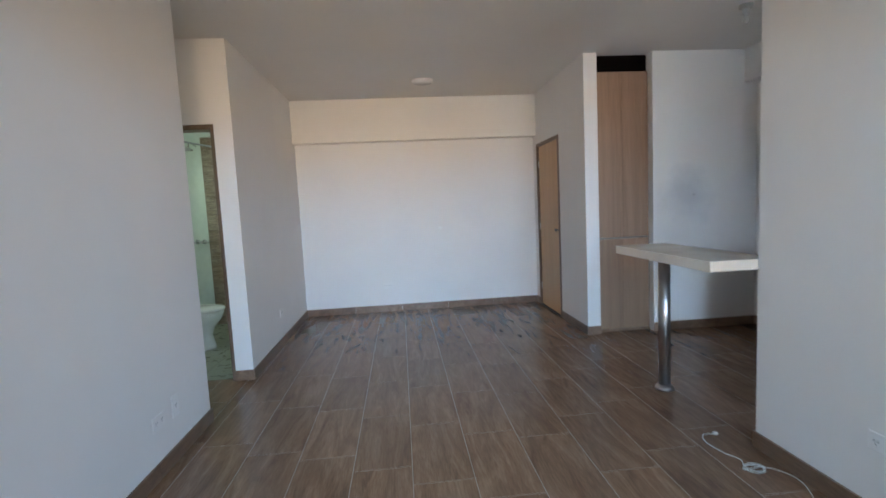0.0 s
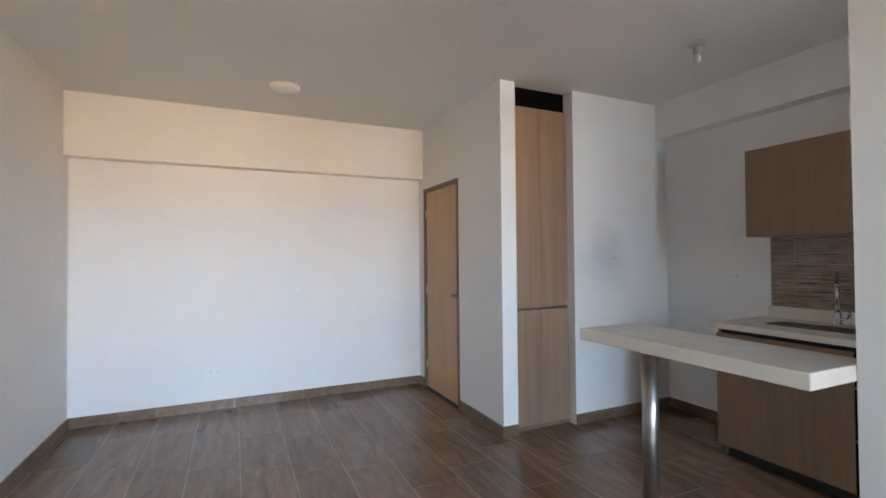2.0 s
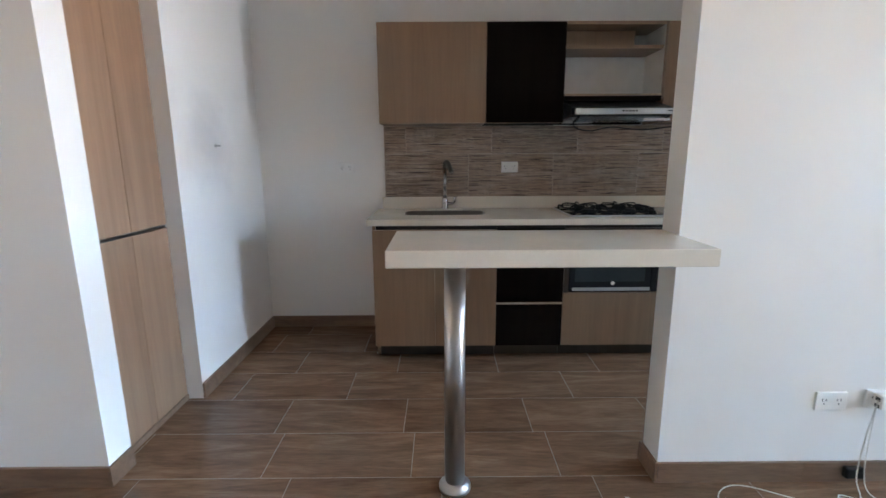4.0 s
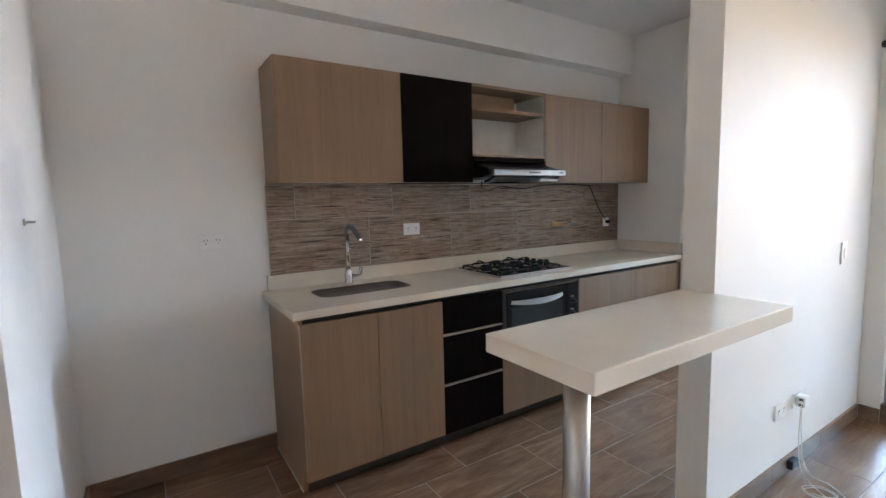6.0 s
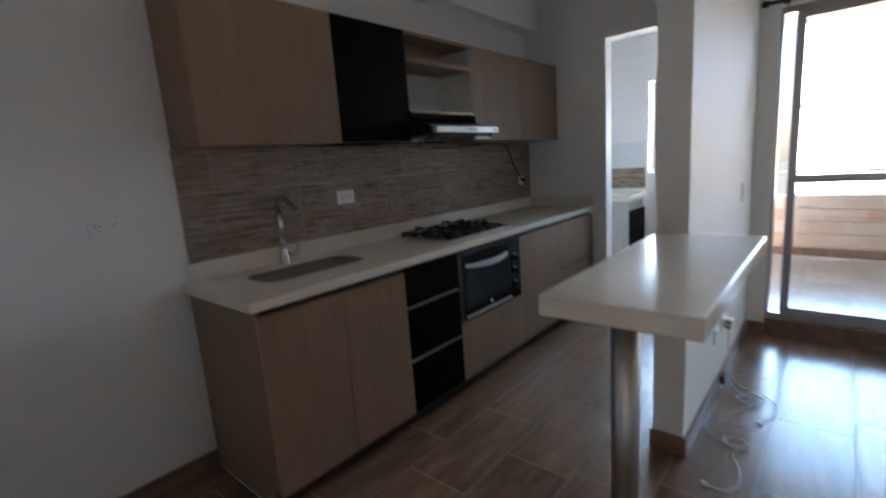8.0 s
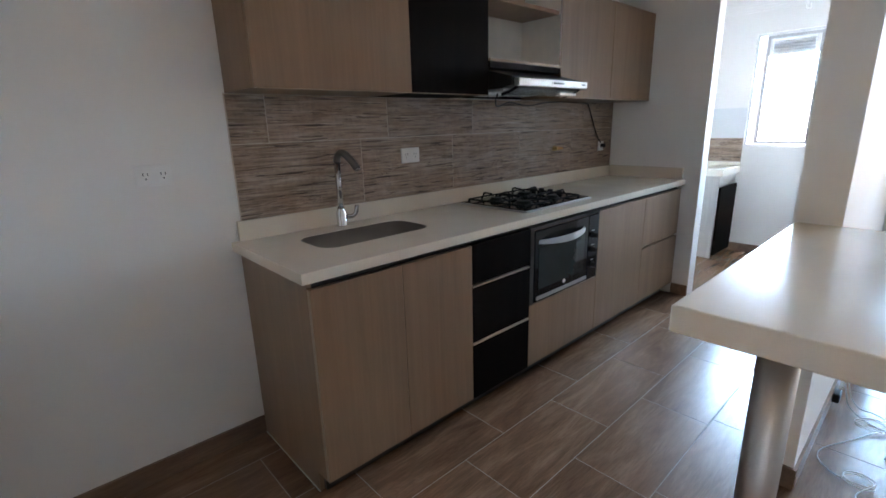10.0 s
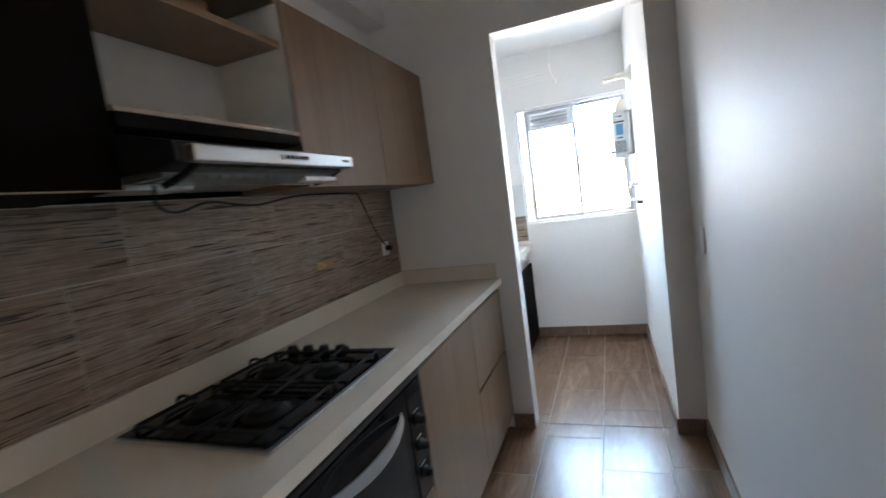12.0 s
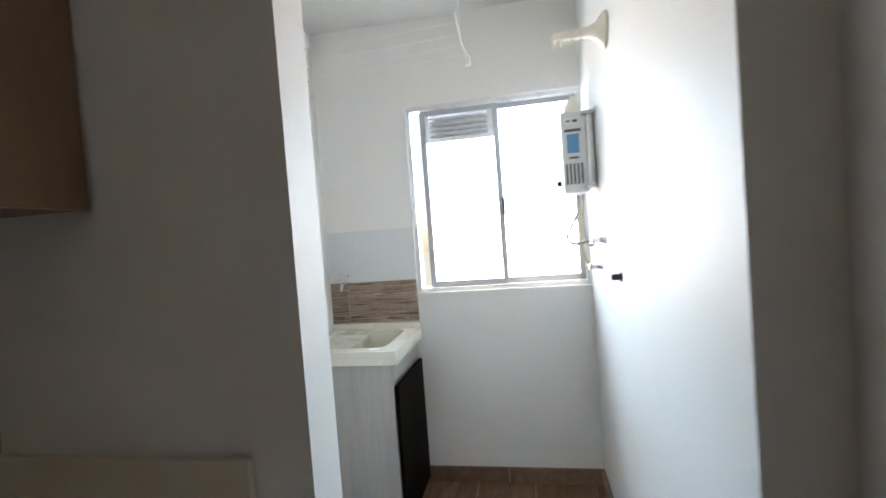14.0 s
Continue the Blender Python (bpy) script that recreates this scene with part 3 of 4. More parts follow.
for z0, z1 in ((0.088, 0.362), (0.374, 0.640), (0.652, 0.838)):
    d = front(u, "drawer", 2.492, 2.905, z0, z1, WENGE)
    if z1 < 0.8:
        part("edge_strip", box(XF - 0.001, XF + 0.019, 2.494, 2.903, z1 - 0.001, z1 + 0.005), OAK_EDGE, d, "pale strip on the drawer's top edge")
u = base_unit(1.835, 2.492, "oak-laminate oven housing with a blank panel below")
front(u, "panel", 1.835, 2.492, 0.088, 0.432, OAK)
part("surround", boxes([(XF, XF + 0.019, 1.837, 2.490, 0.822, 0.836), (XF, XF + 0.019, 2.462, 2.490, 0.434, 0.822), (XF, XF + 0.019, 1.837, 1.845, 0.434, 0.822)]), DARK_OAK, u, "dark brown strips round the oven")
u = base_unit(1.235, 1.835, "oak-laminate base cabinet with one closed door")
front(u, "door", 1.235, 1.835, 0.088, 0.832, OAK)
u = base_unit(0.645, 1.235, "oak-laminate base cabinet with two deep drawers")
front(u, "drawer", 0.645, 1.235, 0.487, 0.832, OAK)
front(u, "drawer", 0.645, 1.235, 0.088, 0.475, OAK)

# worktop with the sink's cut-out
SX0, SX1, SY0, SY1 = 3.457, 3.715, 2.953, 3.488


def slab_with_hole(x0, x1, y0, y1, hole, r, z0, z1):
    """A slab with a round-cornered cut-out: four strips and four corner fillets."""
    a, b, c, d = hole
    bm = boxes([(x0, x1, y0, c, z0, z1), (x0, x1, d, y1, z0, z1), (x0, a, c, d, z0, z1), (b, x1, c, d, z0, z1)])
    for px, py, sx, sy in ((a, c, 1, 1), (b, c, -1, 1), (b, d, -1, -1), (a, d, 1, -1)):
        arc = [(px + sx * r * (1 - math.sin(radians(9 * k))), py + sy * r * (1 - math.cos(radians(9 * k)))) for k in range(11)]
        lo, hi = [[bm.verts.new((u, v, z)) for u, v in [(px, py)] + arc] for z in (z0, z1)]
        for k in range(1, len(lo) - 1):
            bm.faces.new((lo[k], lo[k + 1], hi[k + 1], hi[k]))
            bm.faces.new((hi[0], hi[k], hi[k + 1]))
            bm.faces.new((lo[0], lo[k + 1], lo[k]))
    return bm


top = thing("worktop", (3.55, 2.16, 0.85), "cream quartz kitchen worktop with a low upstand", "worktop")
part("slab", slab_with_hole(3.245, 3.858, 0.642, 3.69, (SX0, SX1, SY0, SY1), 0.07, 0.86, 0.897), QUARTZ, top)
part("upstand", box(3.838, 3.858, 0.663, 3.66, 0.8972, 0.98, bevel=0.002), QUARTZ, top)
part("upstand", box(3.262, 3.858, 0.642, 0.661, 0.8972, 0.98, bevel=0.002), QUARTZ, top)

# sink
sink = thing("kitchen_sink", (3.585, 3.22, 0.70), "stainless steel undermount sink with rounded corners", "sink")


def basin(x0, x1, y0, y1, z0, z1, r, t):
    """An open tub: rounded walls with thickness and a dished floor."""
    bm = bmesh.new()
    loops = []
    for inset, z, rad in ((-t, z1, r + t), (-t, z0 - t, r + t), (0.03, z0 - t - 0.004, r), (0.03, z0, r), (0.0, z0 + 0.03, r), (0.0, z1, r)):
        loops.append([bm.verts.new((x, y, z)) for x, y in rounded(x0 + inset, x1 - inset, y0 + inset, y1 - inset, max(0.01, rad - max(inset, 0)))])
    for a, b in zip(loops, loops[1:]):
        if a is loops[2]:
            continue
        for k in range(len(a)):
            j = (k + 1) % len(a)
            bm.faces.new((a[k], a[j], b[j], b[k]))
    a, b = loops[-1], loops[0]
    for k in range(len(a)):
        j = (k + 1) % len(a)
        bm.faces.new((a[k], a[j], b[j], b[k]))
    bm.faces.new(loops[2])
    bm.faces.new(loops[3])
    return bm


part("bowl", basin(SX0 + 0.003, SX1 - 0.003, SY0 + 0.003, SY1 - 0.003, 0.71, 0.8955, 0.067, 0.002), SINK_STEEL, sink, smooth=True)
part("drain", lathe((3.585, 3.22, 0.7105), "z", [(0, 0.04), (0.003, 0.038), (0.003, 0.03), (0.001, 0.028)], 24), CHROME, sink)

TX, TY, TZ = 3.795, 3.215, 0.8972
tap = thing("kitchen_tap", (TX, TY, TZ), "chrome single-lever kitchen tap with a tall spout", "tap")
part("body", lathe((TX, TY, TZ), "z", [(0, 0.028), (0.006, 0.028), (0.01, 0.024), (0.062, 0.023), (0.078, 0.0175), (0.084, 0.0165)], 24), CHROME, tap, smooth=True)
part("spout", tube([(TX, TY, TZ + 0.083), (TX, TY, TZ + 0.29)], 0.0135, 16, 1), CHROME, tap, smooth=True)
part("spout_head", tube([(TX, TY, TZ + 0.289), (TX - 0.003, TY - 0.002, TZ + 0.31), (TX - 0.02, TY - 0.009, TZ + 0.328), (TX - 0.044, TY - 0.021, TZ + 0.32), (TX - 0.075, TY - 0.035, TZ + 0.285), (TX - 0.092, TY - 0.043, TZ + 0.262)], 0.0155, 16, 6), HEAD_STEEL, tap, "dark satin steel spray head", True)
part("aerator", tube([(TX - 0.091, TY - 0.0425, TZ + 0.2635), (TX - 0.099, TY - 0.046, TZ + 0.252)], 0.0135, 14, 1), CHROME, tap, smooth=True)
part("lever", tube([(TX - 0.006, TY - 0.021, TZ + 0.04), (TX - 0.014, TY - 0.05, TZ + 0.04), (TX - 0.02, TY - 0.066, TZ + 0.055), (TX - 0.022, TY - 0.072, TZ + 0.088)], 0.0105, 10, 5), CHROME, tap, smooth=True)

# hob
hob = thing("gas_hob", (3.555, 2.14, 0.89), "black four-burner gas hob with cast-iron grates and a steel edge", "hob")
HX0, HX1, HY0, HY1 = 3.325, 3.79, 1.835, 2.45
part("tray", box(HX0, HX1, HY0, HY1, 0.8972, 0.906, bevel=0.003), STEEL, hob, "thin steel rim")
part("glass_top", box(HX0 + 0.012, HX1 - 0.004, HY0 + 0.006, HY1 - 0.006, 0.9062, 0.910, bevel=0.001), BLACK_GLASS, hob)
for bx, by, br in ((3.4575, 2.3025, 0.045), (3.6525, 2.3025, 0.036), (3.4575, 2.0375, 0.036), (3.6525, 2.0375, 0.045)):
    b = part("burner", lathe((bx, by, 0.9105), "z", [(0, br + 0.012), (0.005, br + 0.01), (0.007, br), (0.012, br)], 24), IRON, hob, "black burner ring", True)
    part("burner_cap", lathe((bx, by, 0.923), "z", [(0, br - 0.004), (0.006, br - 0.006), (0.008, br - 0.014)], 24), IRON, b)
for y0, y1 in ((2.185, 2.42), (1.92, 2.155)):
    bm = bmesh.new()
    ym = (y0 + y1) / 2
    for x in (3.36, 3.555, 3.75):
        add_box(bm, x - 0.004, x + 0.004, y0, y1, 0.921, 0.93, bevel=0.002)
    for y in (y0, y1):
        add_box(bm, 3.356, 3.754, y - 0.004, y + 0.004, 0.921, 0.93, bevel=0.002)
    for x in (3.36, 3.75):
        for y in (y0, y1):
            add_lathe(bm, (x, y, 0.9105), "z", [(0, 0.008), (0.012, 0.006)], 10)
    for bx, reach in ((3.4575, 0.0975), (3.6525, 0.0975)):
        for dx, dy, far in ((1, 0, reach), (-1, 0, reach), (0, 1, 0.1175), (0, -1, 0.1175)):
            add_tube(bm, [(bx + dx * far, ym + dy * far, 0.924), (bx + dx * (far - 0.004), ym + dy * (far - 0.004), 0.942), (bx + dx * (far - 0.02), ym + dy * (far - 0.02), 0.949),
                          (bx + dx * 0.05, ym + dy * 0.05, 0.947), (bx + dx * 0.026, ym + dy * 0.026, 0.944)], 0.0045, 8, 4)
    part("grate", bm, IRON, hob)
for k in range(4):
    part("knob", lathe((3.52 + k * 0.065, 1.872, 0.9105), "z", [(0, 0.02), (0.004, 0.021), (0.018, 0.017), (0.024, 0.016)], 18), BLACK, hob, smooth=True)

# oven
oven = thing("built_in_oven", (3.30, 2.15, 0.44), "black built-in gas oven with a curved steel handle", "oven")
part("body", box(3.286, 3.80, 1.846, 2.461, 0.436, 0.821), BLACK, oven)
od = part("door", box(3.262, 3.285, 1.955, 2.459, 0.438, 0.815, bevel=0.004), BLACK_GLASS, oven, "black glass oven door")
# the grey-green base paints in daylight mirrored by the black glass
part("inner_window", box(3.2603, 3.2617, 1.995, 2.425, 0.505, 0.725), plain("oven_window_reflection_grey", (0.03, 0.037, 0.038), 0.06), od)
part("trim", box(3.2595, 3.2617, 1.96, 2.44, 0.447, 0.468, bevel=0.0008), STEEL, od, "steel strip on the door's lower edge")
part("badge", lathe((3.2613, 2.19, 0.495), "x", [(-0.003, 0.011), (0, 0.012)], 20), WHITE_PLASTIC, od)


def strap_handle(y0, y1, x, z, depth, high, thick, n=20):
    """A flat metal strap bowed outwards between two fixing points, tapering to its ends."""
    bm = bmesh.new()
    rings = []
    for k in range(n + 1):
        t = k / n
        bow = math.sin(math.pi * t) ** 0.75
        y, xo = y0 + (y1 - y0) * t, x - depth * bow
        h = high * (0.55 + 0.45 * math.sin(math.pi * t))
        zm = z - 0.006 * bow
        rings.append([bm.verts.new(p) for p in ((xo, y, zm - h / 2), (xo + thick, y, zm - h / 2), (xo + thick + 0.004, y, zm + h / 2), (xo + 0.004, y, zm + h / 2))])
    for p, q in zip(rings, rings[1:]):
        for k in range(4):
            bm.faces.new((p[k], p[(k + 1) % 4], q[(k + 1) % 4], q[k]))
    bm.faces.new(rings[0][::-1])
    bm.faces.new(rings[-1])
    return bm


part("handle", strap_handle(1.99, 2.43, 3.2615, 0.757, 0.05, 0.034, 0.006), STEEL, od, "bowed flat steel handle")
cp = part("control_panel", box(3.262, 3.285, 1.848, 1.952, 0.438, 0.815, bevel=0.003), BLACK_GLASS, oven)
for z in (0.70, 0.615, 0.525):
    k = part("knob", lathe((3.2615, 1.905, z), "x", [(-0.026, 0.012), (-0.022, 0.014), (-0.006, 0.015), (-0.005, 0.019), (0, 0.019)], 20), BLACK, cp, "", True)
    part("grip", box(3.231, 3.2352, 1.903, 1.907, z - 0.012, z + 0.012), BLACK, k)
    part("print_bar", box(3.2608, 3.2617, 1.888, 1.922, z + 0.026, z + 0.03), STEEL, cp)

# ---- kitchen wall units ----
UX, UZ0, UZ1 = 3.565, 1.472, 2.072


def wall_unit(y0, y1, label, doors, mat):
    u = thing("wall_cabinet", (3.71, (y0 + y1) / 2, UZ0), label, "cabinet", "kitchen wall cabinets")
    part("carcass", box(UX + 0.02, 3.857, y0 + 0.0005, y1 - 0.0005, UZ0, UZ1), mat, u)
    for a, b in zip(doors, doors[1:]):
        d = part("door", box(UX, UX + 0.019, a + 0.0012, b - 0.0012, UZ0, UZ1 - 0.001, bevel=0.001), mat, u)
        part("edge_band", box(UX + 0.001, UX + 0.018, a + 0.002, b - 0.002, UZ0 - 0.0022, UZ0 - 0.0002), OAK_EDGE, d, "pale lower edge band")
    return u


wall_unit(2.954, 3.635, "oak-laminate wall cabinet with a closed door", [2.954, 3.635], OAK)
wall_unit(2.462, 2.954, "dark wenge wall cabinet with a closed door", [2.462, 2.954], WENGE)
wall_unit(0.645, 1.835, "oak-laminate wall cabinet with two closed doors", [0.645, 1.24, 1.835], OAK)
niche = thing("open_shelf_unit", (3.71, 2.15, 1.62), "open white-backed shelf unit above the cooker hood", "shelf")
part("back_panel", box(3.84, 3.856, 1.853, 2.460, 1.647, 2.052), INSIDE, niche)
part("side_panel", box(UX + 0.003, 3.856, 1.837, 1.852, 1.62, UZ1), INSIDE, niche)
part("edge_band", box(UX, UX + 0.0028, 1.837, 1.852, 1.62, UZ1), FRAME_WOOD, niche, "brown front edge")
# oak tone stands in for white melamine lying in shade
part("top_panel", box(UX, 3.856, 1.853, 2.460, 2.054, UZ1), OAK, niche)
part("under_board", box(UX - 0.008, 3.856, 1.853, 2.460, 1.603, 1.633), WENGE, niche, "dark board under the shelf unit")
part("bottom_panel", box(UX - 0.01, 3.856, 1.853, 2.460, 1.6335, 1.645), OAK_EDGE, niche, "wooden bottom board")
part("shelf_board", box(UX + 0.01, 3.838, 1.854, 2.460, 1.915, 1.935), OAK, niche)
part("duct_cover", box(3.72, 3.838, 1.98, 2.459, 1.937, 2.052), OAK, niche, "oak box hiding the duct")
part("backing", box(3.83, 3.856, 1.853, 2.460, 1.475, 1.618), WENGE, niche, "dark board behind the hood")

hood = thing("cooker_hood", (3.62, 2.14, 1.48), "slim stainless steel cooker hood under the shelf unit", "cooker hood")
part("body", prism([(3.828, 1.50), (3.828, 1.60), (3.62, 1.60), (3.43, 1.552), (3.43, 1.512), (3.50, 1.50)], "y", 1.842, 2.448), BLACK, hood, "black upper body")
part("front_lip", box(3.397, 3.43, 1.82, 2.43, 1.508, 1.543, bevel=0.004), HOOD_STEEL, hood)
part("visor", prism([(3.425, 1.503), (3.43, 1.503), (3.505, 1.472), (3.50, 1.47)], "y", 1.86, 2.41), VISOR, hood, "blue tinted visor")
filt = part("filter", box(3.50, 3.82, 1.868, 2.425, 1.4962, 1.4995), STEEL, hood)
for k in range(14):
    part("slat", box(3.505, 3.815, 1.87 + k * 0.0405, 1.895 + k * 0.0405, 1.489, 1.496), STEEL, filt)
part("lamp_cover", box(3.46, 3.56, 1.83, 1.99, 1.475, 1.488, bevel=0.003), WHITE_PLASTIC, hood)
part("light_panel", box(3.60, 3.70, 2.26, 2.44, 1.474, 1.488, bevel=0.003), HOOD_STEEL, hood)
sw = part("switch_panel", box(3.393, 3.3962, 2.055, 2.165, 1.519, 1.533), STEEL, hood, "slim steel switch strip")
for k in range(5):
    part("button", box(3.389, 3.3928, 2.062 + k * 0.02, 2.074 + k * 0.02, 1.5215, 1.5305, bevel=0.001), BLACK, sw)
part("nameplate", box(3.393, 3.3962, 1.848, 1.882, 1.523, 1.53), INK, hood)
for y in (1.85, 2.40):
    part("strut", tube([(3.43, y, 1.507), (3.47, y, 1.49), (3.53, y, 1.474)], 0.008, 8, 3), BLACK, hood)

cord = thing("hood_power_cord", (3.84, 1.4, 1.46), "black power cord from the hood to the wall socket", "cable")
part("cord", tube([(3.56, 2.40, 1.478), (3.60, 2.37, 1.44), (3.68, 2.25, 1.425), (3.74, 2.08, 1.452), (3.78, 1.86, 1.436), (3.81, 1.55, 1.464), (3.835, 1.1, 1.462), (3.842, 1.04, 1.45), (3.845, 0.98, 1.37), (3.843, 0.9, 1.24), (3.838, 0.83, 1.165)], 0.004, 8, 8), BLACK, cord, smooth=True)
part("plug", lathe((3.828, 0.816, 1.145), "x", [(-0.022, 0.009), (-0.018, 0.014), (0.0, 0.016), (0.013, 0.014)], 14), BLACK, cord)


# ---- sockets, switches and small wall things ----
def plate(name, at, normal, width, height, label, category, slots, group="wall sockets and switches", lift=0.009):
    """A cover plate with a rounded edge on a wall; slots: (across, up, width, height) of its dark holes or rockers."""
    x, y, z = at
    t = thing(name, at, label, category, group)

    def put(u0, u1, z0, z1, d0, d1, bev):
        if normal in ("-x", "+x"):
            s = -1 if normal == "-x" else 1
            return box(x + s * d0, x + s * d1, y + u0, y + u1, z + z0, z + z1, bevel=bev)
        s = -1 if normal == "-y" else 1
        return box(x + u0, x + u1, y + s * d0, y + s * d1, z + z0, z + z1, bevel=bev)

    part("cover", put(-width / 2, width / 2, -height / 2, height / 2, 0.0005, lift, 0.003), WHITE_PLASTIC, t)
    for u, v, w, h, mat in slots:
        part("rocker" if mat is WHITE_PLASTIC else "slot", put(u - w / 2, u + w / 2, v - h / 2, v + h / 2, lift + 0.0002, lift + (0.004 if mat is WHITE_PLASTIC else 0.001), 0.0), mat, t)
    return t


def duplex(off):
    s = []
    for o in off:
        s += [(o - 0.007, 0.006, 0.003, 0.01, INK), (o + 0.007, 0.006, 0.003, 0.01, INK), (o, -0.01, 0.005, 0.005, INK)]
    return s


plate("socket", (3.86, 3.915, 1.186), "-x", 0.118, 0.075, "white double wall socket beside the kitchen cabinets", "socket", duplex((-0.028, 0.028)))
plate("socket", (3.851, 2.755, 1.187), "-x", 0.118, 0.075, "white double wall socket on the streaked tiles", "socket", duplex((-0.028, 0.028)))
plate("socket", (3.851, 0.816, 1.142), "-x", 0.075, 0.075, "white square socket with the hood's plug in it", "socket", [])
plate("socket", (-0.905, 4.99, 0.335), "+x", 0.118, 0.075, "white double wall socket low beside the bathroom wall", "socket", duplex((-0.028, 0.028)))
plate("socket", (-0.955, 2.86, 0.30), "+x", 0.075, 0.118, "white wall socket low on the living room wall", "socket", duplex((0.0,)), lift=0.006)
plate("socket", (-0.955, 2.68, 0.29), "+x", 0.118, 0.075, "white double wall socket low on the living room wall", "socket", duplex((-0.028, 0.028)), lift=0.006)
plate("socket", (2.137, 1.763, 0.345), "-x", 0.118, 0.075, "white double wall socket low on the pier", "socket", duplex((-0.028, 0.028)))
plate("socket", (2.137, 1.575, 0.355), "-x", 0.118, 0.075, "white wall socket low on the pier behind an adapter", "socket", duplex((-0.028, 0.028)))
plate("light_switch", (2.265, 0.885, 1.042), "+x", 0.075, 0.118, "white light switch on the kitchen side of the pier", "switch", [(0.0, 0.0, 0.026, 0.055, WHITE_PLASTIC)])
plate("light_switch", (2.137, 1.075, 1.035), "-x", 0.075, 0.118, "white light switch on the living room side of the pier", "switch", [(0.0, 0.0, 0.026, 0.055, WHITE_PLASTIC)])
plate("socket", (0.15, 6.22, 0.34), "-y", 0.118, 0.075, "white double wall socket low on the end wall", "socket", duplex((-0.028, 0.028)))
ap = plate("antenna_plate", (0.865, 6.22, 1.06), "-y", 0.05, 0.03, "small white connector plate on the end wall", "wall plate", [], lift=0.02)
ap.children[0].data.materials[0] = PLATE_WHITE

hook = thing("wall_hook", (3.215, 4.52, 1.33), "small metal screw hook in the smudged wall", "hook")
part("screw", lathe((3.215, 4.52, 1.33), "y", [(-0.03, 0.004), (-0.006, 0.004), (-0.005, 0.012), (0, 0.012)], 12), STEEL, hook)
stub = thing("gas_stub", (3.851, 1.455, 1.155), "capped brass gas outlet on the streaked tiles", "pipe")
part("elbow", lathe((3.85, 1.455, 1.155), "x", [(-0.03, 0.009), (-0.024, 0.012), (-0.01, 0.011), (-0.009, 0.016), (0, 0.017)], 14), BRASS, stub)
part("sealant", prism([(1.44, 1.147), (1.45, 1.17), (1.40, 1.166), (1.35, 1.158), (1.335, 1.149), (1.36, 1.143), (1.40, 1.14)], "x", 3.8492, 3.8505), ORANGE, stub, "orange smear of sealant")

# ---- breakfast bar ----
bar = thing("breakfast_bar", (2.07, 2.9, 0.93), "cream quartz breakfast bar fixed to the pier", "counter")
part("top", box(1.88, 2.258, 2.403, 3.412, 0.935, 0.99, bevel=0.004), QUARTZ, bar)
pole = thing("bar_leg", (2.114, 3.195, 0), "round polished steel leg under the breakfast bar", "leg")
part("tube", lathe((2.114, 3.195, 0.0), "z", [(0.012, 0.038), (0.927, 0.038)], 36), POLE_STEEL, pole, smooth=True)
part("mounting_plate", lathe((2.114, 3.195, 0.9275), "z", [(0, 0.055), (0.007, 0.055)], 30), POLE_STEEL, pole, "round steel plate under the bar")
part("flange", lathe((2.114, 3.195, 0.0005), "z", [(0, 0.062), (0.012, 0.062), (0.03, 0.046), (0.034, 0.0385)], 36), POLE_STEEL, pole, "steel floor flange", True)

adapter = thing("phone_adapter", (2.11, 1.575, 0.36), "white plug-in adapter with two cable jacks", "adapter")
part("case", box(2.086, 2.127, 1.557, 1.612, 0.33, 0.384, bevel=0.006), WHITE_PLASTIC, adapter)
for z in (0.34, 0.368):
    part("jack", box(2.094, 2.112, 1.6122, 1.6135, z - 0.007, z + 0.007), INK, adapter)

wire = thing("loose_cable", (1.98, 2.0, 0), "cream telephone cable lying in loops on the floor", "cable")
part("lead", tube([(2.10, 1.615, 0.366), (2.09, 1.63, 0.22), (2.07, 1.645, 0.09), (2.03, 1.66, 0.035), (1.97, 1.645, 0.02), (1.9, 1.68, 0.008), (1.858, 1.75, 0.006), (1.859, 1.87, 0.006), (1.907, 1.955, 0.006)], 0.002, 8, 8), CABLE, wire, smooth=True)
knot = [(2.10, 1.618, 0.34), (2.095, 1.64, 0.2), (2.075, 1.665, 0.06), (2.03, 1.68, 0.008)]
for k in range(14):
    a = radians(160 - k * 62)
    knot.append((1.972 + (0.04 + 0.012 * (k % 3)) * math.cos(a), 1.742 + 0.05 * math.sin(a), 0.007 + 0.0013 * k))
part("lead", tube(knot, 0.002, 8, 6), CABLE, wire, smooth=True)
loop = [(1.945, 1.763, 0.008), (2.025, 1.921, 0.006), (2.095, 2.06, 0.006), (2.092, 2.15, 0.006), (2.025, 2.215, 0.008)]
for k in range(15):
    a = radians(170 - k * 52)
    loop.append((1.968 + 0.045 * math.cos(a), 2.202 + 0.038 * math.sin(a), 0.008 + 0.0012 * k))
loop += [(1.965, 2.29, 0.01), (1.933, 2.37, 0.006), (1.916, 2.48, 0.006), (1.95, 2.55, 0.006), (2.015, 2.553, 0.006)]
part("coil", tube(loop, 0.002, 8, 6), CABLE, wire, smooth=True)
part("plug", box(2.013, 2.035, 2.545, 2.561, 0.001, 0.014, bevel=0.002), CABLE, wire)
part("plug", box(1.898, 1.916, 1.95, 1.972, 0.001, 0.014, bevel=0.002), CABLE, wire)
splitter = thing("cable_splitter", (2.11, 1.68, 0.05), "small dark grey cable box hanging by the skirting", "splitter")
part("case", box(2.098, 2.1255, 1.61, 1.68, 0.03, 0.075, bevel=0.006), BLACK, splitter)

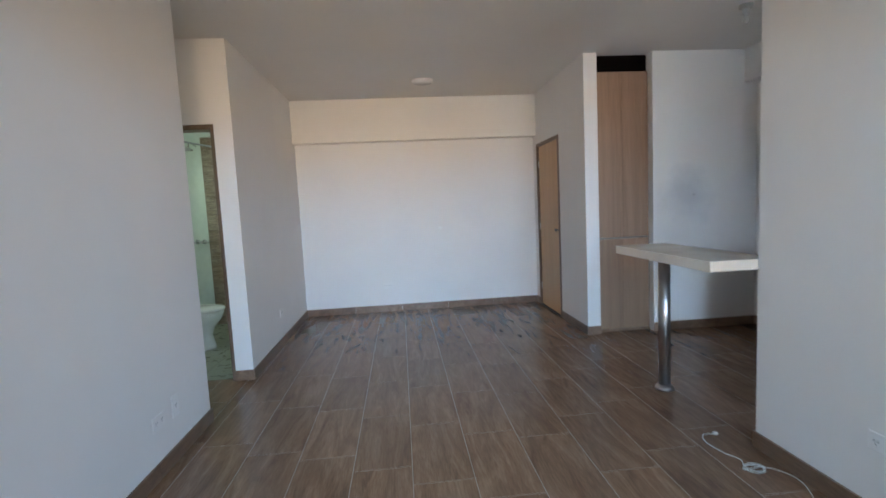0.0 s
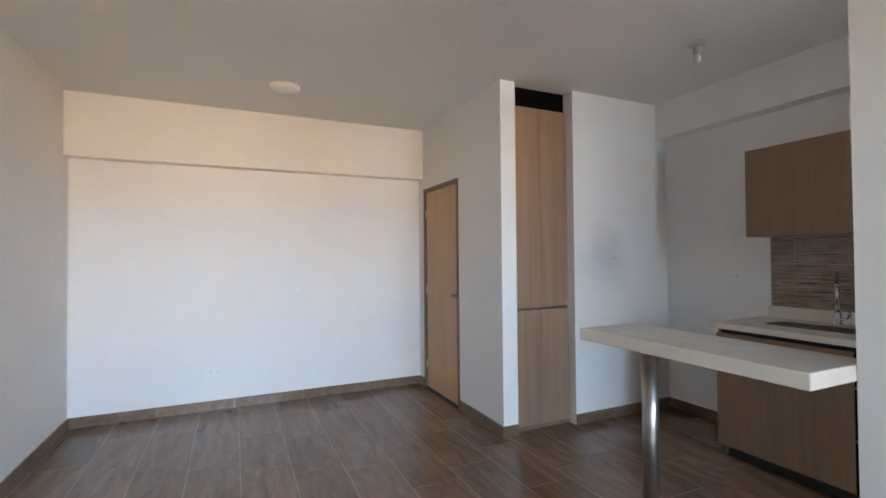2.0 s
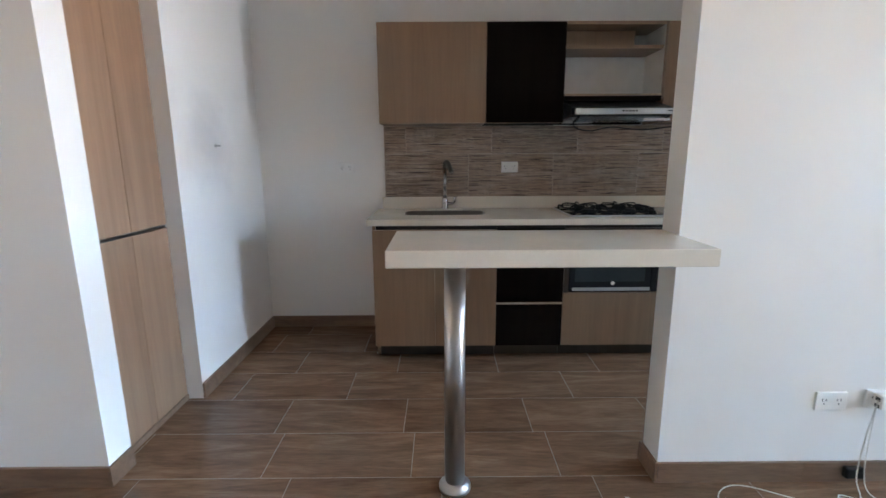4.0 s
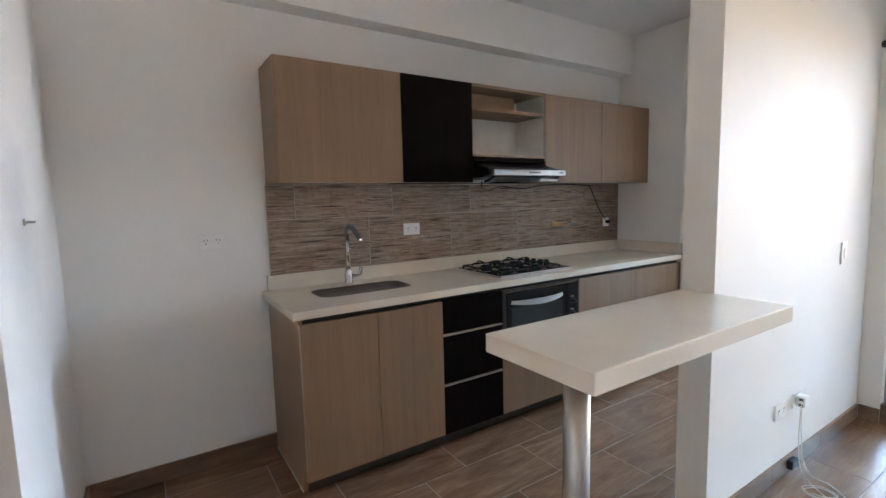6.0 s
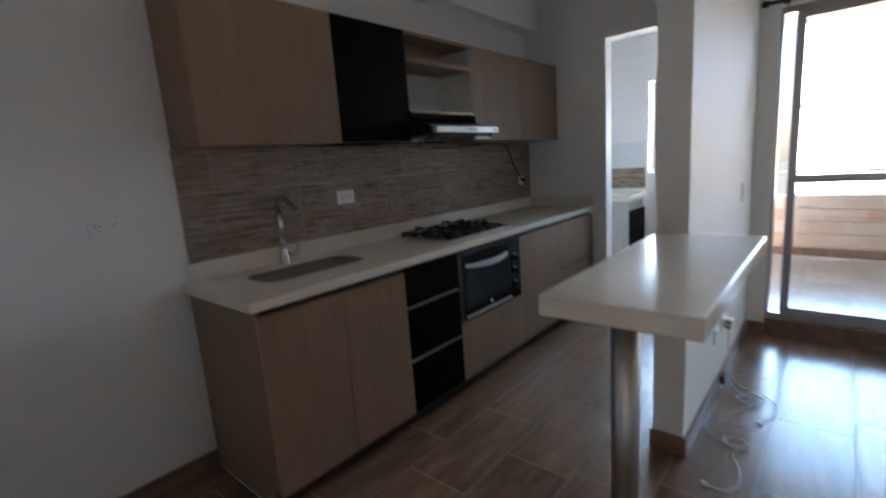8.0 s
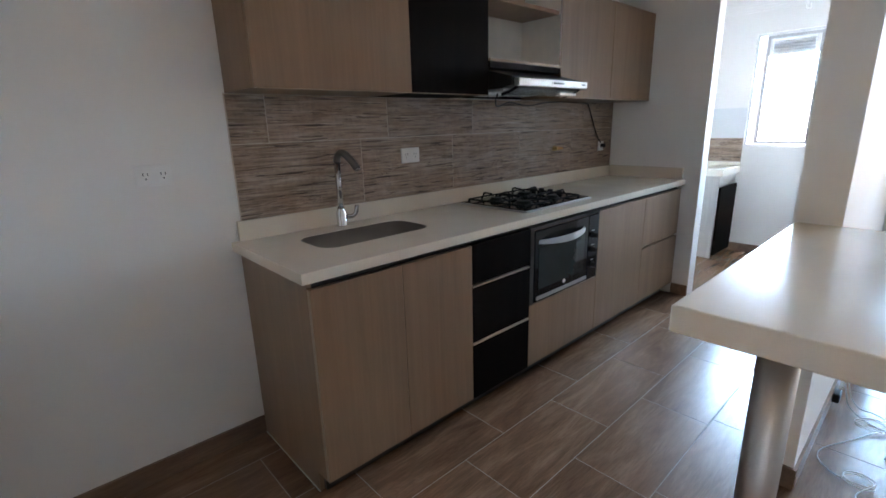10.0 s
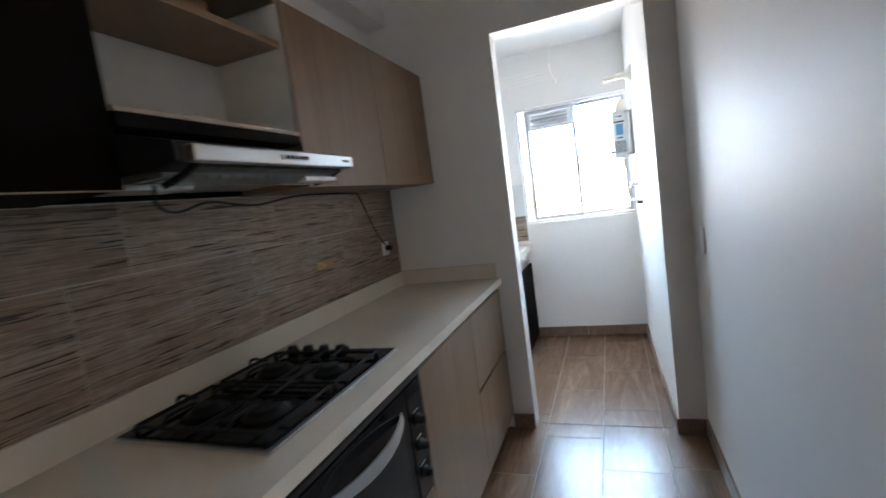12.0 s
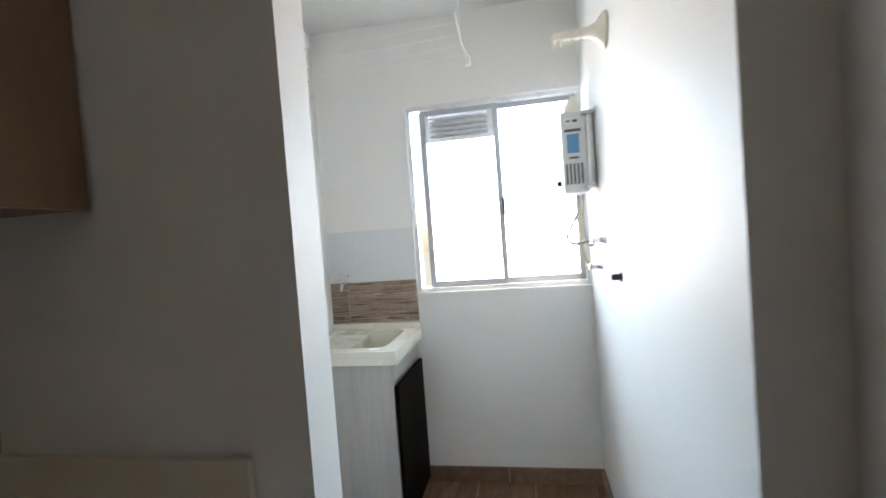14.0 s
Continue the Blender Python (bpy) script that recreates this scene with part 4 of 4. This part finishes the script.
# ---- bathroom ----
bdoor = thing("door_3", (-1.47, 4.09, 0), "brown wooden frame of the open bathroom doorway", "door frame", kind="structure")
part("jamb", box(-1.075, -1.0455, 4.035, 4.16, 0, 2.05, bevel=0.003), FRAME_WOOD, bdoor)
part("jamb", box(-1.86, -1.822, 4.035, 4.16, 0, 2.05, bevel=0.003), FRAME_WOOD, bdoor)
part("head", box(-1.822, -1.075, 4.035, 4.16, 2.012, 2.05, bevel=0.003), FRAME_WOOD, bdoor)

wc = thing("toilet", (-1.85, 5.08, 0), "white porcelain toilet with a closed lid", "toilet")


def oval(cx, cy, rx0, rx1, ry, n=32):
    pts = []
    for k in range(n):
        a = 2 * math.pi * k / n
        c, s = math.cos(a), math.sin(a)
        pts.append((cx + (rx1 if c > 0 else rx0) * c, cy + ry * s))
    return pts


def lofted(rows, n=32):
    """A body through oval outlines: (z, cx, cy, back, front, half width)."""
    bm = bmesh.new()
    rings = [[bm.verts.new((x, y, z)) for x, y in oval(cx, cy, a, b, w, n)] for z, cx, cy, a, b, w in rows]
    for p, q in zip(rings, rings[1:]):
        for k in range(n):
            bm.faces.new((p[k], p[(k + 1) % n], q[(k + 1) % n], q[k]))
    bm.faces.new(rings[0][::-1])
    bm.faces.new(rings[-1])
    return bm


part("pedestal", lofted([(0.0, -1.80, 5.08, 0.22, 0.15, 0.12), (0.03, -1.80, 5.08, 0.22, 0.145, 0.115), (0.14, -1.80, 5.08, 0.2, 0.12, 0.095), (0.22, -1.81, 5.08, 0.22, 0.16, 0.13), (0.30, -1.82, 5.08, 0.25, 0.24, 0.175), (0.37, -1.82, 5.08, 0.26, 0.27, 0.185), (0.385, -1.82, 5.08, 0.25, 0.265, 0.18)]), PORCELAIN, wc, smooth=True)
part("lid", lofted([(0.388, -1.82, 5.08, 0.22, 0.27, 0.185), (0.395, -1.82, 5.08, 0.225, 0.28, 0.19), (0.415, -1.82, 5.08, 0.225, 0.28, 0.19), (0.425, -1.82, 5.08, 0.21, 0.26, 0.17)]), PORCELAIN, wc, "closed white lid", True)
part("cistern", box(-2.26, -2.06, 4.89, 5.27, 0.386, 0.76, bevel=0.02), PORCELAIN, wc)
wc.location.x += 0.05
shower = thing("shower_screen", (-2.0, 5.52, 0), "frameless green-tinted glass shower screen beside the toilet", "shower screen")
part("pane", box(-2.395, -2.03, 5.516, 5.524, 0.02, 1.92), SHOWER_GLASS, shower).visible_shadow = False
part("edge_profile", box(-2.03, -2.018, 5.512, 5.528, 0.0, 1.93), SHOWER_GLASS, shower)
head = thing("wall_shower", (-2.06, 6.16, 2.2), "chrome shower rose on a wall arm", "shower")
part("arm", tube([(-2.06, 6.155, 2.2), (-2.06, 6.02, 2.22), (-2.04, 5.92, 2.2), (-2.03, 5.88, 2.16)], 0.01, 10, 5), CHROME, head, smooth=True)
part("rose", lathe((-2.03, 5.87, 2.11), "z", [(0, 0.05), (0.012, 0.052), (0.03, 0.025), (0.045, 0.012)], 20), CHROME, head, smooth=True)
mixer = thing("shower_tap", (-2.06, 6.16, 1.04), "chrome shower tap on the tiled wall", "tap")
part("body", tube([(-2.14, 6.10, 1.04), (-1.98, 6.10, 1.04)], 0.014, 12, 1), CHROME, mixer, smooth=True)
for x in (-2.14, -2.06, -1.98):
    part("valve", lathe((x, 6.158, 1.04), "y", [(-0.10, 0.016), (-0.07, 0.018), (-0.065, 0.011), (-0.006, 0.011), (-0.005, 0.028), (0, 0.028)], 14), CHROME, mixer, smooth=True)
rod2 = thing("shower_rod", (-2.2, 5.7, 2.2), "thin grey shower curtain rod under the bathroom ceiling", "rod")
part("rod", tube([(-2.398, 5.35, 2.28), (-1.9, 5.62, 2.16), (-1.05, 6.08, 2.0)], 0.011, 10, 1), ALU, rod2, smooth=True)
part("flange", lathe((-2.399, 5.35, 2.28), "x", [(0, 0.026), (0.006, 0.026), (0.02, 0.014)], 16), ALU, rod2)
structure("bath_strip", box(-2.0, -1.72, 6.145, 6.159, 0.0, 2.30), LISTEL, "vertical band of brown strip mosaic in the shower", "tile band")

# ---- laundry ----
win = thing("window_1", (2.89, -1.1, 1.055), "white aluminium sliding laundry window with a louvred vent", "window", kind="structure")
WX0, WX1, WZ0, WZ1 = 2.42, 3.348, 1.055, 2.07
part("frame", boxes([(WX0, WX1, -1.14, -1.07, WZ0, WZ0 + 0.022), (WX0, WX1, -1.14, -1.07, WZ1 - 0.022, WZ1), (WX0, WX0 + 0.022, -1.14, -1.07, WZ0 + 0.022, WZ1 - 0.022), (WX1 - 0.022, WX1, -1.14, -1.07, WZ0 + 0.022, WZ1 - 0.022)], 0.002), ENAMEL, win)
for x0, x1, y in ((2.442, 2.875, -1.12), (2.845, 3.275, -1.095)):
    s = part("sash", boxes([(x0, x0 + 0.03, y - 0.01, y + 0.01, WZ0 + 0.023, WZ1 - 0.023), (x1 - 0.03, x1, y - 0.01, y + 0.01, WZ0 + 0.023, WZ1 - 0.023),
                            (x0 + 0.03, x1 - 0.03, y - 0.01, y + 0.01, WZ0 + 0.023, WZ0 + 0.055), (x0 + 0.03, x1 - 0.03, y - 0.01, y + 0.01, WZ1 - 0.05, WZ1 - 0.023)], 0.0015), SASH_ALU, win)
    p = part("pane", box(x0 + 0.03, x1 - 0.03, y - 0.002, y + 0.002, WZ0 + 0.055, WZ1 - (0.05 if x0 < 2.8 else 0.19)), GLASS, s)
    p.visible_shadow = False
vent = part("vent", boxes([(2.876, 3.244, -1.105, -1.085, 1.872, 1.886), (2.876, 2.905, -1.105, -1.085, 1.886, 2.02), (3.225, 3.244, -1.105, -1.085, 1.886, 2.02)]), ENAMEL, win, "louvred vent")
# added grey sheet that gives the shade between the slats
part("backing", box(2.9055, 3.2245, -1.116, -1.113, 1.886, 2.02), VENT_SHADE, vent)
for k in range(5):
    z = 1.89 + k * 0.026
    part("slat", prism([(-1.108, z + 0.019), (-1.105, z + 0.021), (-1.08, z + 0.003), (-1.08, z - 0.002)], "x", 2.9055, 3.2245), ENAMEL, vent)
part("latch", box(2.838, 2.856, -1.084, -1.07, 1.45, 1.54, bevel=0.003), INK, win, "dark latch")
structure("window_sill", box(WX0, WX1 + 0.01, -1.068, -1.043, 1.04, 1.054), WALL, "white plastered window sill", "sill")

lsink = thing("laundry_sink", (3.6, -0.8, 0), "cream moulded laundry sink on a grey-oak cabinet", "laundry sink")
part("side_panel", box(3.375, 3.857, -0.58, -0.562, 0.0, 0.80, bevel=0.001), GREY_OAK, lsink)
part("front_rail", box(3.375, 3.393, -1.048, -0.582, 0.71, 0.80), GREY_OAK, lsink)
part("door", box(3.352, 3.373, -1.045, -0.575, 0.03, 0.695, bevel=0.002), WENGE, lsink, "dark wenge door")
part("carcass", box(3.395, 3.857, -1.048, -0.582, 0.02, 0.70), GREY_OAK, lsink)
part("top", slab_with_hole(3.345, 3.858, -1.048, -0.545, (3.42, 3.82, -1.0, -0.62), 0.05, 0.802, 0.865), MARBLE_RESIN, lsink, "cream moulded top")
part("bowl", basin(3.415, 3.825, -1.005, -0.615, 0.715, 0.8015, 0.05, 0.006), MARBLE_RESIN, lsink)
for k in range(12):
    part("washboard_rib", box(3.62, 3.81, -0.99 + k * 0.03, -0.975 + k * 0.03, 0.80, 0.85, bevel=0.004), MARBLE_RESIN, lsink)
part("backsplash_lip", box(3.345, 3.858, -1.048, -1.03, 0.866, 0.90, bevel=0.002), MARBLE_RESIN, lsink)
ltap = thing("laundry_tap", (3.74, -1.03, 1.14), "small chrome wall tap above the laundry sink", "tap")
part("spout", tube([(3.74, -1.034, 1.13), (3.74, -0.98, 1.135), (3.74, -0.94, 1.13), (3.74, -0.925, 1.10)], 0.011, 10, 5), CHROME, ltap, smooth=True)
part("handle", boxes([(3.715, 3.765, -0.985, -0.965, 1.175, 1.187), (3.735, 3.745, -0.98, -0.97, 1.14, 1.176)], 0.002), CHROME, ltap)

heater = thing("gas_water_heater", (2.49, -0.83, 1.5), "slim white wall-hung gas water heater with stickers", "water heater")
part("body", box(2.452, 2.56, -0.97, -0.68, 1.505, 1.862, bevel=0.008), ENAMEL, heater)
part("back_plate", box(2.424, 2.452, -0.95, -0.66, 1.525, 1.84, bevel=0.01), WHITE_PLASTIC, heater)
for z in (1.53, 1.845):
    part("bracket", box(2.421, 2.47, -0.70, -0.655, z - 0.008, z + 0.008), STEEL, heater)
part("sticker", box(2.485, 2.536, -0.6799, -0.6786, 1.68, 1.762), BLUE, heater, "blue printed sticker")
part("sticker", box(2.475, 2.545, -0.6799, -0.6786, 1.772, 1.784), INK, heater, "dark printed bar")
part("nameplate", box(2.48, 2.54, -0.6799, -0.6786, 1.80, 1.83), WHITE_PLASTIC, heater)
part("print_bar", boxes([(2.488, 2.51, -0.6786, -0.678, 1.812, 1.824), (2.518, 2.535, -0.6786, -0.678, 1.815, 1.822)]), INK, heater)
part("print_bar", box(2.49, 2.53, -0.6799, -0.6786, 1.655, 1.664), INK, heater)
for k in range(5):
    part("vent_slot", box(2.474 + k * 0.016, 2.483 + k * 0.016, -0.6799, -0.6788, 1.545, 1.635), INK, heater)
part("knob", lathe((2.561, -0.80, 1.56), "x", [(0, 0.016), (0.02, 0.014), (0.024, 0.01)], 16), BLACK, heater)
part("flue", prism([(2.46, 1.863), (2.53, 1.863), (2.525, 1.92), (2.49, 1.97), (2.455, 1.955), (2.452, 1.90)], "y", -0.90, -0.83), MARBLE_RESIN, heater, "cream flue elbow")
pipes = thing("heater_pipes", (2.46, -0.78, 1.2), "braided water hoses and a yellow gas hose under the heater", "hose")
part("water_hose", tube([(2.50, -0.76, 1.503), (2.50, -0.755, 1.43), (2.535, -0.73, 1.36), (2.56, -0.70, 1.31), (2.53, -0.66, 1.285), (2.47, -0.62, 1.30), (2.44, -0.60, 1.30)], 0.007, 8, 6), GREY_HOSE, pipes, smooth=True)
part("water_hose", tube([(2.475, -0.76, 1.503), (2.478, -0.755, 1.40), (2.475, -0.74, 1.31), (2.455, -0.72, 1.27), (2.44, -0.70, 1.30)], 0.007, 8, 6), GREY_HOSE, pipes, smooth=True)
part("gas_hose", tube([(2.49, -0.79, 1.503), (2.485, -0.785, 1.40), (2.49, -0.77, 1.28), (2.475, -0.74, 1.20), (2.445, -0.70, 1.178), (2.43, -0.69, 1.178)], 0.0065, 8, 6), YELLOW, pipes, "yellow gas hose", True)
for y, z in ((-0.60, 1.30), (-0.55, 1.297), (-0.69, 1.178)):
    part("valve", lathe((2.421, y, z), "x", [(0, 0.017), (0.005, 0.017), (0.006, 0.01), (0.04, 0.01), (0.041, 0.014), (0.055, 0.013)], 14), CHROME, pipes, smooth=True)
part("valve_lever", box(2.452, 2.46, -0.64, -0.55, 1.312, 1.32, bevel=0.002), CHROME, pipes)
spare = thing("pipe_stub", (2.42, -0.26, 1.178), "short capped pipe stub in the laundry wall", "pipe")
part("stub", lathe((2.421, -0.26, 1.178), "x", [(0, 0.018), (0.004, 0.018), (0.005, 0.011), (0.03, 0.011), (0.034, 0.008)], 14), ROD, spare)
arm = thing("clothesline_bracket", (2.42, -0.28, 2.03), "white plastic clothesline bracket with hooks on the wall", "bracket")
part("cone", lathe((2.421, -0.28, 2.03), "x", [(0, 0.062), (0.008, 0.06), (0.03, 0.03), (0.05, 0.02), (0.09, 0.018)], 24), MARBLE_RESIN, arm, smooth=True)
part("arm", box(2.505, 2.60, -0.295, -0.265, 2.012, 2.04, bevel=0.005), MARBLE_RESIN, arm)
for k in range(5):
    part("hook", lathe((2.535 + k * 0.0155, -0.28, 1.992), "z", [(0, 0.002), (0.004, 0.005), (0.02, 0.0055)], 8), MARBLE_RESIN, arm)
rack = thing("clothes_drying_rack", (3.3, -0.75, 2.3), "white ceiling drying rack with thin lines", "drying rack")
part("end_bar", tube([(2.965, -0.92, 2.245), (2.975, -0.80, 2.255), (2.97, -0.65, 2.26), (2.96, -0.45, 2.262)], 0.0026, 8, 5), WHITE_PLASTIC, rack, smooth=True)
for k, y in enumerate((-0.90, -0.78, -0.66, -0.54)):
    part("line", tube([(2.97, y, 2.252), (3.4, y, 2.238), (3.83, y, 2.25)], 0.0014, 6, 6), WHITE_PLASTIC, rack)
part("cord", tube([(2.968, -0.68, 2.26), (2.968, -0.68, 2.534)], 0.002, 6, 1), WHITE_PLASTIC, rack)
part("end_clip", box(2.955, 2.985, -0.94, -0.905, 2.205, 2.25, bevel=0.005), WHITE_PLASTIC, rack)
part("end_bar", box(3.83, 3.842, -0.95, -0.45, 2.243, 2.257), WHITE_PLASTIC, rack)
part("cord", tube([(3.836, -0.68, 2.257), (3.836, -0.68, 2.534)], 0.002, 6, 1), WHITE_PLASTIC, rack)

# ---- tiles and bricks ----
tile_meshes = {}


def slab_piece(name, size, at, mat, parent, proud_axis="z", chamfer=0.0012):
    """One tile: a slab with chamfered front edges; alike tiles share their mesh. at: middle of its box."""
    key = (name, mat.name, proud_axis, *[round(s, 3) for s in size])
    if key not in tile_meshes:
        bm = bmesh.new()
        a, b, c = size[0] / 2, size[1] / 2, size[2] / 2
        k = chamfer
        spec = {"z": [[(-a, -b, -c), (a, -b, -c), (a, b, -c), (-a, b, -c)], [(-a, -b, c - k), (a, -b, c - k), (a, b, c - k), (-a, b, c - k)], [(-a + k, -b + k, c), (a - k, -b + k, c), (a - k, b - k, c), (-a + k, b - k, c)]],
                "-x": [[(a, -b, -c), (a, b, -c), (a, b, c), (a, -b, c)], [(-a + k, -b, -c), (-a + k, b, -c), (-a + k, b, c), (-a + k, -b, c)], [(-a, -b + k, -c + k), (-a, b - k, -c + k), (-a, b - k, c - k), (-a, -b + k, c - k)]],
                "y": [[(-a, -b, -c), (a, -b, -c), (a, -b, c), (-a, -b, c)], [(-a, b - k, -c), (a, b - k, -c), (a, b - k, c), (-a, b - k, c)], [(-a + k, b, -c + k), (a - k, b, -c + k), (a - k, b, c - k), (-a + k, b, c - k)]]}[proud_axis]
        loops = [[bm.verts.new(p) for p in loop] for loop in spec]
        for p, q in zip(loops, loops[1:]):
            for i in range(4):
                bm.faces.new((p[i], p[(i + 1) % 4], q[(i + 1) % 4], q[i]))
        bm.faces.new(loops[-1])
        bm.faces.new(loops[0][::-1])
        bmesh.ops.recalc_face_normals(bm, faces=bm.faces)
        me = bpy.data.meshes.new(name)
        bm.to_mesh(me)
        bm.free()
        me.materials.append(mat)
        tile_meshes[key] = me
    ob = new(name, tile_meshes[key])
    ob.location = at
    ob.parent = parent
    ob.matrix_parent_inverse = Matrix.Translation(-PLACE[parent])
    return ob


# joints of the floor: the columns run along y, 0.304 m wide; each has its own shift
COLUMN, LENGTH, GAP = 0.3043, 0.606, 0.003
SHIFT = {-3: 3.55, -2: 3.40, -1: 3.30, 0: 3.14, 1: 2.98, 2: 2.815, 3: 2.72, 4: 2.925, 5: 3.07, 6: 2.64, 7: 2.765, 8: 3.425, 9: 3.147, 10: 2.905, 11: 3.15, 12: 3.0}


def tiled_floor(name, x0, x1, y0, y1, z, label, mat=FLOOR):
    bed = [(x0, x1, y0, y1)] if name != "floor" else [(x0, 2.3, y0, y1), (2.3, x1, y0, 5.25)]
    base = structure(name, boxes([(p, q, r, t, z - 0.09, z - 0.0009) for p, q, r, t in bed]), GROUT, label, "floor")
    k0, k1 = math.floor((x0 - 0.04) / COLUMN), math.ceil((x1 - 0.04) / COLUMN)
    for k in range(k0, k1):
        a, b = max(x0, 0.04 + k * COLUMN), min(x1, 0.04 + (k + 1) * COLUMN)
        if b - a < 0.012:
            continue
        s = SHIFT.get(k, 3.0 + 0.15 * (k % 4))
        j = math.floor((y0 - s) / LENGTH)
        while s + j * LENGTH < y1:
            c, d = max(y0, s + j * LENGTH), min(y1, s + (j + 1) * LENGTH)
            j += 1
            if d - c < 0.012 or (name == "floor" and a > 2.29 and c > 4.65):
                continue
            if a > 2.29 and name == "floor":
                d = min(d, 4.66)
            slab_piece("tile", (b - a - GAP, d - c - GAP, 0.012), ((a + b) / 2, (c + d) / 2, z - 0.006), mat, base)
    return base


tiled_floor("floor", -0.95, 3.86, 0.58, 6.22, 0.0, "glossy brown wood-look floor tiles with pale joints")
tiled_floor("floor_corridor", -2.40, -0.952, 3.286, 4.09, 0.0, "brown wood-look floor tiles in the corridor")
tiled_floor("floor_laundry", 2.36, 3.86, -1.05, 0.578, 0.0, "brown wood-look floor tiles in the laundry")
tiled_floor("floor_balcony", -1.09, 2.27, -1.70, 0.52, BALCONY, "glossy brown wood-look balcony floor tiles, colour lightened for sky light", BALCONY_TILE_SKYLIT)
bath_floor = structure("floor_bath", box(-2.40, -1.045, 4.092, 6.16, -0.09, -0.002), GROUT, "grey-green tiled bathroom floor", "floor")
for i in range(4):
    for j in range(7):
        slab_piece("tile", (0.3345, 0.291, 0.012), (-2.40 + 0.1694 + i * 0.33875, 4.092 + 0.148 + j * 0.2954, -0.006), BATH_FLOOR, bath_floor)

# streaked wall tiles behind the worktop: two staggered courses
backsplash = structure("backsplash", box(3.8517, 3.8595, 0.642, 3.642, 0.9785, 1.4715), GROUT_WALL, "streaked brown stone-look tiles behind the worktop", "tile wall")
for z0, z1, start in ((0.9795, 1.2788, 3.047), (1.282, 1.4685, 3.487)):
    j = 1
    while start + (j - 1) * 0.603 > 0.64:
        j -= 1
    for i in range(j, 3):
        a, b = max(0.644, start + (i - 1) * 0.603), min(3.640, start + i * 0.603)
        if b - a > 0.02:
            slab_piece("tile", (0.008, b - a - 0.0026, z1 - z0), (3.855 - 0.0, (a + b) / 2, (z0 + z1) / 2), STREAK, backsplash, "-x", 0.0006)
laundry_splash = structure("backsplash_laundry", box(3.35, 3.858, -1.0495, -1.0455, 0.902, 1.134), GROUT_WALL, "streaked stone-look tiles above the laundry sink", "tile wall")
slab_piece("tile", (0.40, 0.008, 0.228), (3.552, -1.0452, 1.018), STREAK, laundry_splash, "y")
slab_piece("tile", (0.10, 0.008, 0.228), (3.805, -1.0452, 1.018), STREAK, laundry_splash, "y")

# brick parapet
parapet = structure("parapet", box(-1.09, 2.27, -1.86, -1.713, -0.09, 0.735), MORTAR, "pale clay brick balcony parapet", "parapet")
BH, BL = 0.132, 0.30
for row in range(5):
    z = 0.735 - (row + 0.5) * BH
    x = -1.09 - (0.15 if row % 2 else 0.0)
    while x < 2.27:
        a, b = max(-1.09, x), min(2.27, x + BL)
        x += BL
        if b - a > 0.03:
            slab_piece("brick", (b - a - 0.012, 0.02, BH - 0.012), ((a + b) / 2, -1.711, z), BRICK, parapet, "y", 0.003)
skirting("baseboard_balcony", [(-1.09, -1.70, 2.27, -1.70, 0, 1)], "brown tile skirting along the parapet", BALCONY)
